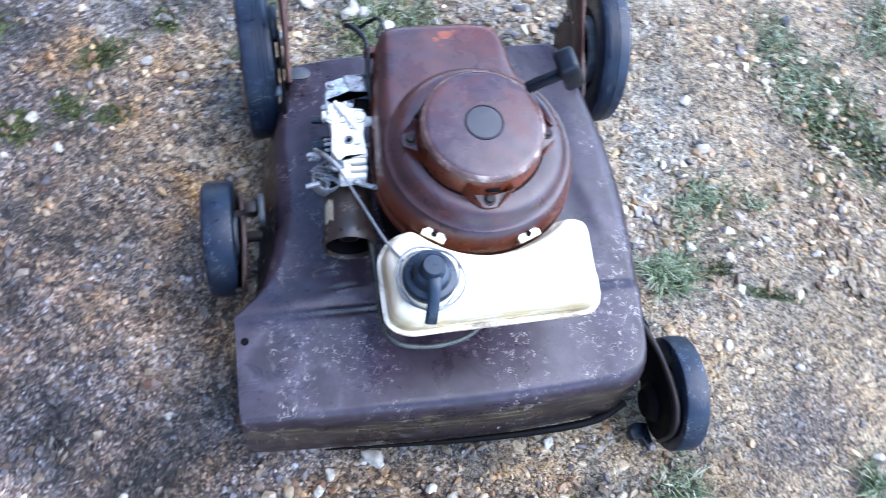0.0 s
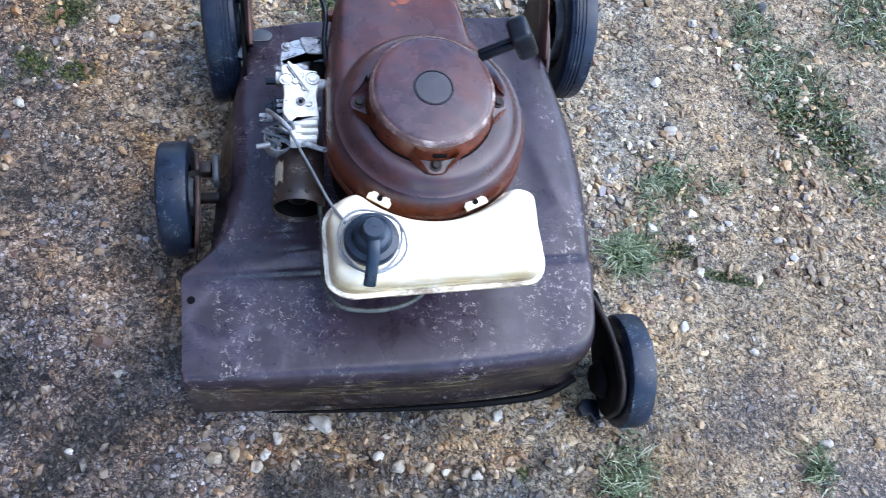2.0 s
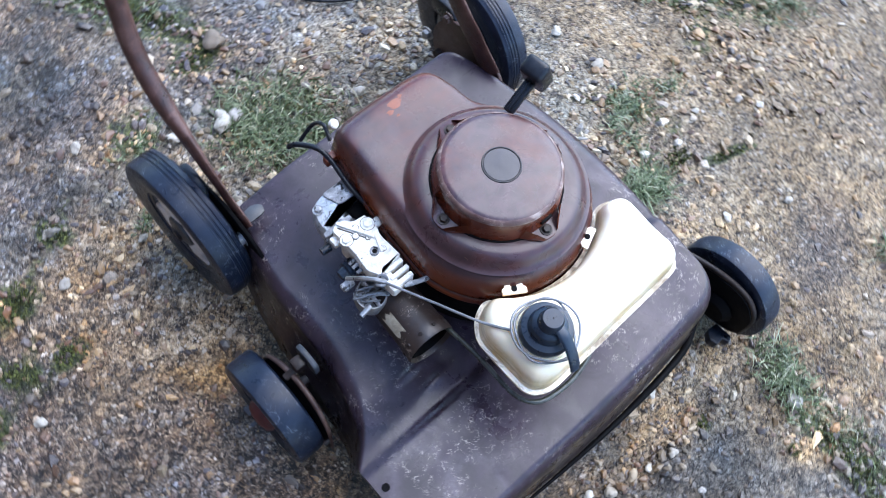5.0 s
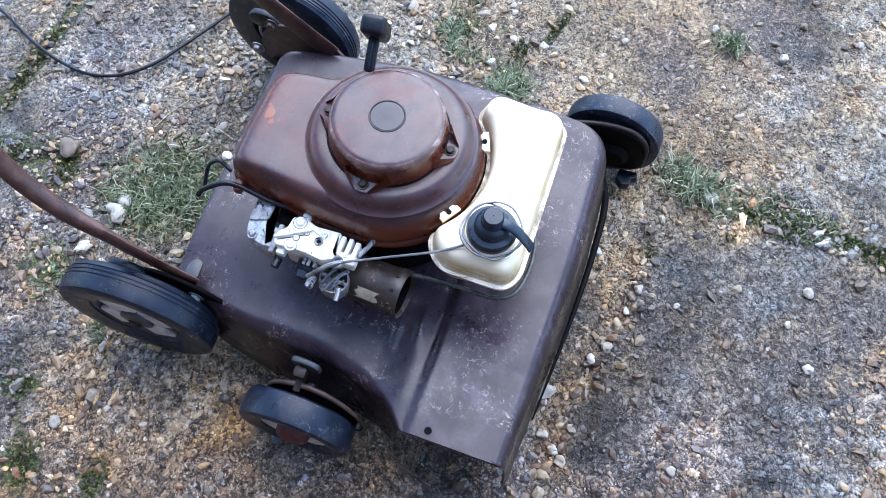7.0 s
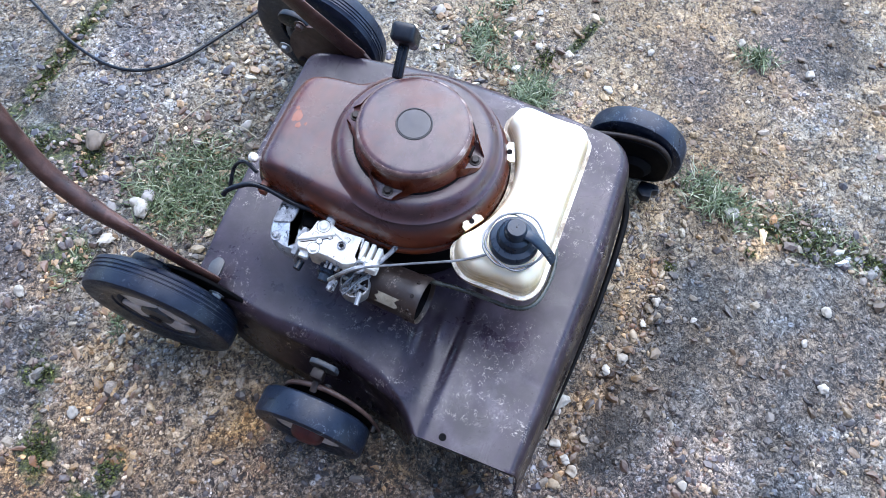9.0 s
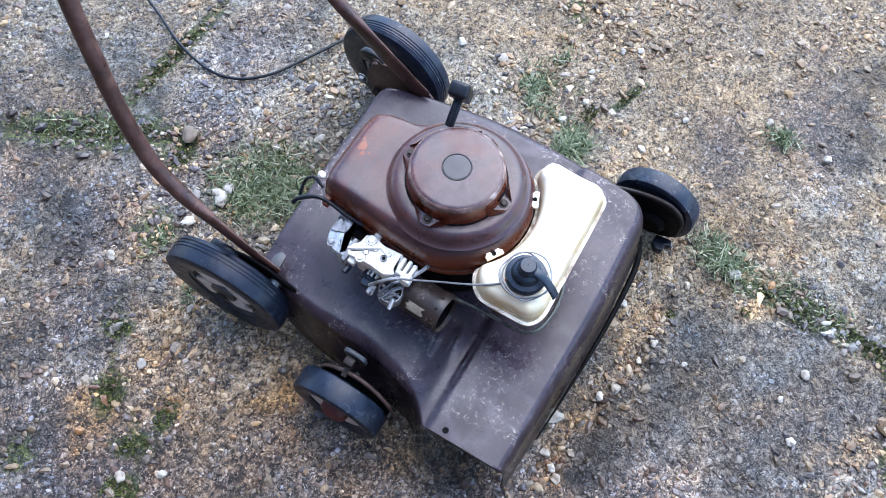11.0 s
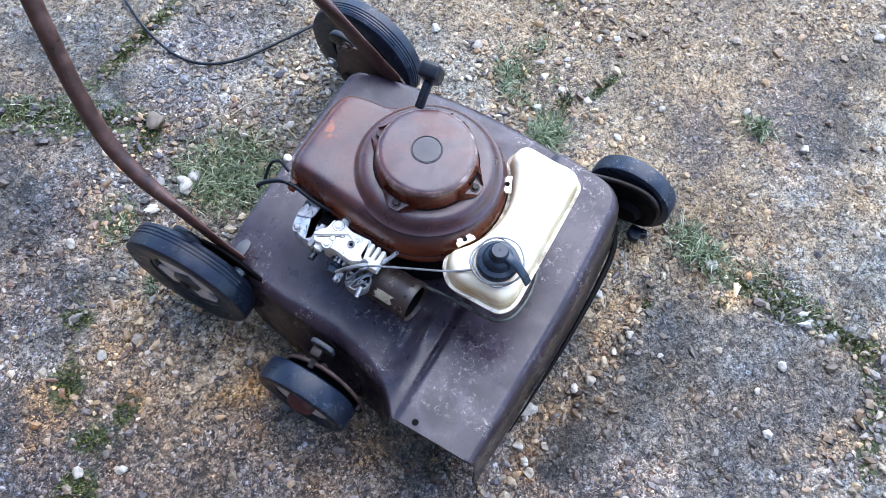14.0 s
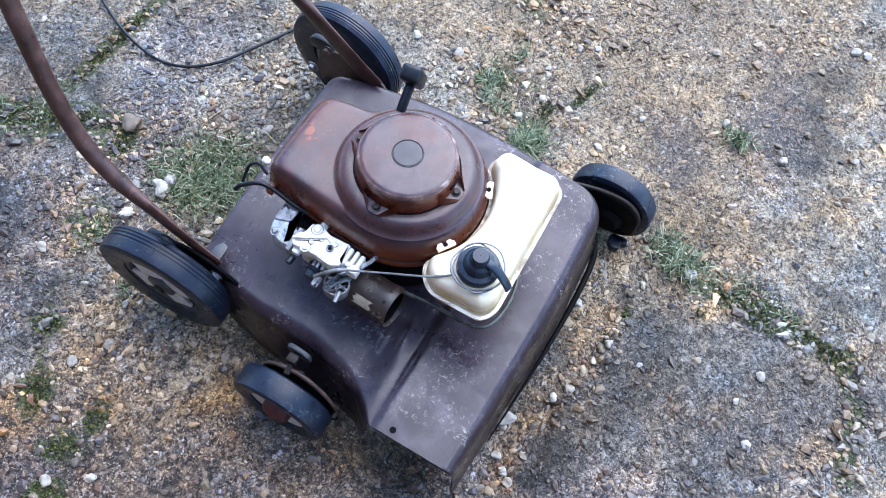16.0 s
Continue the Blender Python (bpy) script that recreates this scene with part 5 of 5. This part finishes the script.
part("stem_rib", block((0.044, 0.004, 0.004), grip_dir @ Matrix.Translation((0.026, 0.0, 0.0115)), 0.001), BLACK, grip)


def build_tank():
    """Blow-moulded tank with a hollow for the shroud, a flange at its waist and rounded shoulders."""
    arc = []
    for k in range(13):
        a = radians(-136 + k * 90 / 12)
        arc.append((0.124 * math.cos(a), 0.124 * math.sin(a)))
    outline = [(-0.108, -0.092), *arc, (0.098, -0.088), (0.116, -0.095), (0.119, -0.182), (0.108, -0.199), (-0.106, -0.204), (-0.126, -0.191), (-0.127, -0.112)]
    outline = resample(rounded(outline, 0.014, 4), 160)

    def inset(p, d):
        # move towards the tank's long middle line
        c = Vector((max(-0.085, min(0.075, p.x)), -0.162))
        v = (c - p)
        return p + v.normalized() * min(d, v.length * 0.9)

    rings = []
    for d, z in ((0.030, 0.300), (0.012, 0.302), (0.005, 0.308), (0.003, 0.320), (0.002, 0.3265), (-0.0030, 0.3272), (-0.0030, 0.3308), (0.002, 0.3315), (0.0030, 0.340), (0.0045, 0.350), (0.0072, 0.3580), (0.0115, 0.3640), (0.018, 0.3680), (0.027, 0.3698), (0.040, 0.3706)):
        rings.append([Vector((*inset(p, d), z)) for p in outline])
    bm = skin(rings, cap_start=True, cap_end=True)
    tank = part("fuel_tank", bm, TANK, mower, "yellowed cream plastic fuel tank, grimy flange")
    C = Matrix.Translation((-0.080, -0.158, 0.0))
    part("filler_neck", spin([(0.031, 0.366), (0.031, 0.374), (0.027, 0.376), (0.024, 0.385)], C, 40), TANK, tank)
    cap = part("fuel_cap", spin([(0.0285, 0.374), (0.0295, 0.378), (0.0295, 0.384), (0.0275, 0.388), (0.0215, 0.390), (0.0200, 0.393), (0.0195, 0.400), (0.0180, 0.402), (0.0140, 0.404), (0.0128, 0.408), (0.0122, 0.415), (0.0105, 0.417), (0, 0.4172)], C, 48), CAP, tank, "stepped blue-black fuel cap")
    part("vent_dot", spin([(0, 0.4176), (0.0009, 0.4176), (0.0009, 0.417)], C, 8), DECK_UNDER, cap)
    line = [(-0.080, -0.166, 0.409), (-0.081, -0.178, 0.407), (-0.083, -0.192, 0.398), (-0.085, -0.203, 0.386), (-0.086, -0.208, 0.378)]
    part("cap_strap", tube(line, 0.0044, 12, 6, None, [1.5, 1.5, 1.5, 1.5, 1.5]), CAP, cap, "bent cap strap")
    for j, (r, z, dx) in enumerate(((0.0330, 0.3765, 0.0), (0.0350, 0.3785, 0.0015))):
        loop = [(-0.080 + dx + (r + 0.0030 * math.sin(2 * a + 3 * j)) * math.cos(a), -0.158 + (r + 0.0018 * math.sin(3 * a + j)) * 1.04 * math.sin(a), z + 0.003 * math.sin(3 * a + j)) for a in (math.tau * i / 14 + j for i in range(15))]
        part("wire_loop", tube(loop, 0.0013, 6, 4), WIRE, tank, "grey wire wound round the filler neck")
    for x, y, turn in ((-0.0644, -0.100, -32), (0.0432, -0.109, 22)):
        m = Matrix.Translation((x, y, 0.355)) @ Matrix.Rotation(radians(turn), 4, "Z")
        tab = plate(rounded([(-0.014, -0.006), (0.014, -0.006), (0.014, 0.001), (0.011, 0.003), (0.010, 0.006), (0.004, 0.006), (0.003, 0.003), (-0.003, 0.003), (-0.004, 0.006), (-0.010, 0.006), (-0.011, 0.003), (-0.014, 0.001)], 0.001, 2), 0.004, m, 0.0008)
        t = part("tank_tab", tab, TANK, tank, "cream mounting tab")
        part("tab_screw", spin([(0, 0.0036), (0.0032, 0.0036), (0.0034, 0.002)], m, 12), DECK_UNDER, t)
    return tank


tank = build_tank()
part("fuel_hose", tube([(-0.130, -0.020, 0.262), (-0.128, -0.080, 0.285), (-0.128, -0.130, 0.296), (-0.128, -0.180, 0.298), (-0.112, -0.204, 0.297), (-0.074, -0.211, 0.296), (-0.038, -0.206, 0.298), (-0.014, -0.193, 0.302)], 0.0030, 10), HOSE, mower, "murky clear fuel hose hanging under the tank")

# silencer: an open-ended can
mm = Matrix.Translation((-0.147, 0.010, 0.267)) @ Matrix.Rotation(radians(86), 4, "X") @ Matrix.Rotation(radians(-4), 4, "Y")
muffler = part("muffler", spin([(0, -0.004), (0.025, -0.002), (0.0290, 0.004), (0.0296, 0.03), (0.0300, 0.064), (0.0312, 0.067), (0.0316, 0.083), (0.0304, 0.085), (0.0294, 0.082), (0.0288, 0.045), (0, 0.042)], mm, 56), MUFFLER, mower, "rusted round muffler can with open end")
# near-black lining inside the open can
part("dark_lining", spin([(0.0292, 0.079), (0.0284, 0.077), (0.0278, 0.046), (0, 0.0435)], mm, 48), DECK_UNDER, muffler, "black inside of the can")
part("muffler_core", spin([(0, 0.043), (0.012, 0.043), (0.013, 0.070), (0.010, 0.071), (0.009, 0.046), (0, 0.046)], mm, 20), RUST_DARK, muffler)
b2 = bmesh.new()
rows = []
for i in range(6):
    a = radians(128 + i * 6.0)
    rows.append([mm @ Vector((0.0304 * math.cos(a), 0.0304 * math.sin(a), z)) for z in (0.030 + 0.003 * math.sin(i * 2.1), 0.040, 0.049, 0.058 + 0.003 * math.cos(i * 1.7))])
skin(rows, closed=False, bm=b2)
part("label", b2, LABEL, muffler, "peeling cream label on the muffler")
for k in range(10):
    a = math.tau * k / 10
    part("rivet", spin([(0.0028, 0), (0.002, 0.0012), (0, 0.0015)], mm @ Matrix.Rotation(a, 4, "Z") @ Matrix.Translation((0.0314, 0, 0.074)) @ Matrix.Rotation(radians(90), 4, "Y"), 8), RUST_DARK, muffler)


def build_carburettor():
    """Pale casting in two stepped blocks with screws, slots, a filter ring and linkage."""
    T = Matrix.Translation
    z = 0.320
    body = plate(rounded([(-0.165, 0.088), (-0.157, 0.093), (-0.146, 0.091), (-0.140, 0.083), (-0.123, 0.081), (-0.122, 0.060), (-0.126, 0.050), (-0.124, 0.018), (-0.127, 0.016), (-0.150, 0.016), (-0.156, 0.008), (-0.166, 0.026), (-0.163, 0.052)], [0.003, 0.004, 0.003, 0.004, 0.003, 0.004, 0.004, 0.001, 0.0005, 0.003, 0.004, 0.004, 0.006], 4), 0.022, T((0, 0, z + 0.002)), 0.0024)
    body = block((0.030, 0.040, 0.040), T((-0.146, 0.060, 0.300)), 0.004, 2, body)
    # comb of three teeth at the front
    for y, wide in ((0.0125, 0.0060), (0.0025, 0.0058), (-0.0070, 0.0064)):
        body = block((0.026, wide, 0.020), T((-0.139 - 0.002 * (y < 0), y, z + 0.001)), 0.0015, 2, body)
    body = block((0.014, 0.030, 0.018), T((-0.152, 0.003, z)), 0.003, 2, body)
    body = tube([(-0.126, 0.068, z + 0.004), (-0.106, 0.0665, z + 0.004)], 0.0062, 12, 4, body)
    carb = part("carburettor", body, CARB, mower, "pale oxidised cast carburettor")
    top = z + 0.013
    for x, y, r in ((-0.1600, 0.0690, 0.0052), (-0.1285, 0.0697, 0.0056)):
        part("screw", hexbolt(T((x, y, top - 0.001)), r, 0.0045), CARB, carb)
        part("screw_seat", spin([(r * 1.46, -0.0004), (r * 1.58, 0.0005), (r * 1.46, 0.0006)], T((x, y, top)), 20), RUST_DARK, carb)
    for x, y, r in ((-0.1425, 0.0742, 0.0032), (-0.1490, 0.0662, 0.0034), (-0.1350, 0.0350, 0.0030), (-0.1395, 0.0560, 0.0024)):
        part("small_screw", spin([(r * 1.1, -0.001), (r, 0.0018), (r * 0.6, 0.0022), (r * 0.5, 0.0008), (0, 0.0008)], T((x, y, top)), 14), CARB, carb)
        part("screw_seat", spin([(r * 1.12, 0.0002), (r * 1.30, 0.0004), (r * 1.12, 0.0006)], T((x, y, top)), 16), RUST_DARK, carb)
    part("jet_hole", spin([(0.0056, -0.001), (0.0054, 0.0022), (0.0040, 0.0024), (0.0036, 0.0008), (0, 0.0008)], T((-0.1445, 0.0385, top)), 20), ALU, carb, "small round jet hole")
    part("drilling", spin([(0, 0.0014), (0.0026, 0.0014), (0.0028, 0.0008)], T((-0.1445, 0.0385, top)), 12), DECK_UNDER, carb)
    part("casting_rib", block((0.0042, 0.046, 0.006), T((-0.1450, 0.0720, top + 0.001)) @ Matrix.Rotation(0.52, 4, "Z"), 0.0018), CARB, carb, "raised diagonal bar of the casting")
    part("casting_rib", block((0.003, 0.024, 0.004), T((-0.1345, 0.0440, top)) @ Matrix.Rotation(-0.35, 4, "Z"), 0.001), CARB, carb)
    # thin dark bar painted as the rib's shadow
    part("shadow_groove", block((0.0014, 0.040, 0.0016), T((-0.1486, 0.0700, top - 0.0002)) @ Matrix.Rotation(0.52, 4, "Z"), 0.0003, 1), RUST_DARK, carb)
    for y in (0.050, 0.036, 0.044):
        part("side_screw", tube([(-0.172, y, 0.316), (-0.160, y, 0.318)], 0.0022, 8), ALU, carb)
    part("stepped_lug", block((0.010, 0.012, 0.010), T((-0.167, 0.080, z)), 0.002), CARB, carb)
    part("choke_knob", spin([(0, 0), (0.0105, 0), (0.0112, 0.003), (0.0100, 0.005), (0.0112, 0.007), (0.0100, 0.009), (0.0112, 0.012), (0.008, 0.014), (0.006, 0.022), (0, 0.022)], T((-0.164, 0.050, 0.303)) @ Matrix.Rotation(radians(-90), 4, "Y"), 20), CAP, carb, "ribbed blue-black choke knob")
    c = Vector((-0.171, 0.012, 0.288))
    bowl = part("filter_ring", spin([(0.0175, -0.012), (0.0195, -0.010), (0.0195, 0.005), (0.0182, 0.008), (0.0166, 0.008), (0.0162, -0.006), (0, -0.006)], T(c), 36), STEEL, carb, "small open steel ring with spokes")
    for k in range(6):
        a = math.tau * k / 6 + 0.4
        d = Vector((math.cos(a), math.sin(a), 0))
        part("spoke", tube([c + d * 0.003 + Vector((0, 0, 0.006)), c + d * 0.010 + Vector((0, 0, 0.007 + 0.003 * (k % 2))), c + d * (0.0165 + 0.002 * (k % 3)) + Vector((0, 0, 0.007))], 0.0017 + 0.0008 * (k % 3), 8, 4), ALU, bowl)
    part("clamp", tube([(-0.184, 0.040, 0.312), (-0.176, 0.026, 0.326), (-0.166, 0.012, 0.333), (-0.158, 0.002, 0.331)], 0.0028, 8), STEEL, carb, "bent steel clamp")
    knot = [(-0.161 + 0.007 * math.cos(a), 0.007 + 0.006 * math.sin(a), 0.330 + 0.003 * math.sin(2 * a)) for a in (math.tau * i / 8 for i in range(10))]
    part("wire_knot", tube(knot, 0.0018, 8, 5), WIRE, carb, "twisted wire knot")
    for k in range(4):
        tangle = [c + Vector(((0.013 + 0.003 * (k % 2)) * math.cos(a + k) + 0.004 * math.sin(2 * a), 0.009 * math.sin(a) + 0.004 * k - 0.004, 0.013 + 0.004 * math.sin(a * 2 + k))) for a in (math.tau * i / 9 * 0.8 for i in range(10))]
        part("wire_tangle", tube(tangle, 0.0013, 6, 4), WIRE, carb, "tangled grey wire")
    part("throttle_stick", tube([(-0.142, -0.010, 0.322), (-0.128, -0.018, 0.324), (-0.110, -0.022, 0.322), (-0.100, -0.018, 0.320)], [0.004, 0.003, 0.0042, 0.003], 8), ALU, carb, "corroded pale throttle link")
    part("throttle_stud", block((0.016, 0.010, 0.008), T((-0.186, 0.036, 0.302)), 0.002), ALU, carb)
    part("idle_screw", tube([(-0.198, -0.002, 0.300), (-0.182, 0.000, 0.302)], 0.0032, 8), STEEL, carb)
    part("choke_screw", tube([(-0.184, 0.085, 0.306), (-0.172, 0.084, 0.306)], 0.0050, 10), BLACK, carb)
    part("stub", tube([(-0.130, 0.040, 0.310), (-0.112, 0.044, 0.310)], 0.004, 8), STEEL, carb)
    return carb


carb = build_carburettor()
# intake elbow
el = plate(rounded([(-0.168, 0.094), (-0.137, 0.094), (-0.135, 0.104), (-0.124, 0.109), (-0.084, 0.108), (-0.084, 0.141), (-0.142, 0.140), (-0.160, 0.133), (-0.168, 0.114)], [0.003, 0.003, 0.010, 0.008, 0.002, 0.002, 0.016, 0.014, 0.012], 6), 0.038, Matrix.Translation((0, 0, 0.300)), 0.010)
elbow = part("intake_elbow", el, ELBOW, mower, "corroded cast aluminium intake elbow")
part("elbow_flange", block((0.040, 0.008, 0.040), Matrix.Translation((-0.152, 0.094, 0.300)), 0.003), ALU, elbow)
part("elbow_crust", plate(rounded([(-0.134, 0.113), (-0.086, 0.112), (-0.086, 0.138), (-0.142, 0.137)], 0.006, 4), 0.006, Matrix.Translation((0, 0, 0.3185)), 0.002), ALU, elbow, "mottled white corroded top")
# near-black dish put in for the dark gap between elbow and shroud
part("elbow_gap", spin([(0.017, -0.002), (0.0185, 0.002), (0.0165, 0.004), (0.015, -0.004), (0, -0.004)], Matrix.Translation((-0.112, 0.100, 0.310)) @ Matrix.Rotation(0.35, 4, "X"), 28), DECK_UNDER, elbow, "dark dish for the gap beside the elbow")
part("elbow_bolt", hexbolt(Matrix.Translation((-0.157, 0.124, 0.3185)), 0.0045, 0.005), ALU, elbow)

# governor rod from the carburettor to the filler neck
part("governor_rod", tube([(-0.161, 0.006, 0.331), (-0.140, -0.050, 0.346), (-0.120, -0.104, 0.361), (-0.106, -0.136, 0.377)], 0.0016, 8), WIRE, mower, "thin grey wire from carburettor to tank")
part("spark_plug_lead", tube([(-0.108, 0.085, 0.318), (-0.112, 0.120, 0.328), (-0.108, 0.160, 0.332), (-0.112, 0.182, 0.335), (-0.124, 0.205, 0.326), (-0.131, 0.212, 0.318)], 0.0034, 10), BLACK, mower, "black spark plug lead")
part("stop_wire", tube([(-0.094, 0.178, 0.338), (-0.088, 0.198, 0.342), (-0.094, 0.212, 0.330), (-0.112, 0.214, 0.310)], 0.0026, 8), BLACK, mower, "black stop wire")
part("wire_clip", spin([(0, -0.006), (0.005, -0.0045), (0.0066, 0), (0.005, 0.0045), (0, 0.006)], Matrix.Translation((-0.080, 0.189, 0.346)) @ Matrix.Rotation(0.7, 4, "X"), 16), CARB, mower, "white plastic wire clip")
part("lead_bracket", block((0.022, 0.010, 0.014), Matrix.Translation((-0.102, 0.165, 0.325)), 0.002), ORANGE, mower, "orange painted lead bracket")

# ---- cable on the ground ----
turn = pose(0, 0, 0, 0, 0, 4.7)
cable = part("control_cable", tube([turn @ Vector(p) for p in ((0.330, 1.15, 0.005), (0.262, 1.00, 0.005), (0.208, 0.869, 0.006), (0.163, 0.769, 0.006), (0.142, 0.678, 0.006), (0.154, 0.613, 0.006), (0.199, 0.56, 0.006), (0.266, 0.522, 0.006), (0.346, 0.482, 0.006), (0.41, 0.455, 0.005))], 0.0032, 8), BLACK)
tagged(cable, "thin black control cable lying curved on concrete", "cable")

# dry stems among the grass
for a, b in (((0.114, 0.402, 0.008), (0.103, 0.351, 0.014)), ((0.082, 0.493, 0.007), (0.149, 0.459, 0.012))):
    a, b = turn @ Vector(a), turn @ Vector(b)
    stem = part("straw", tube([a, (a + b) / 2 + Vector((0.003, 0.002, 0.002)), b], 0.0009, 6, 5), STRAW)
    tagged(stem, "pale dry grass stem lying on the gravel", "straw", "dry stems by the grass")
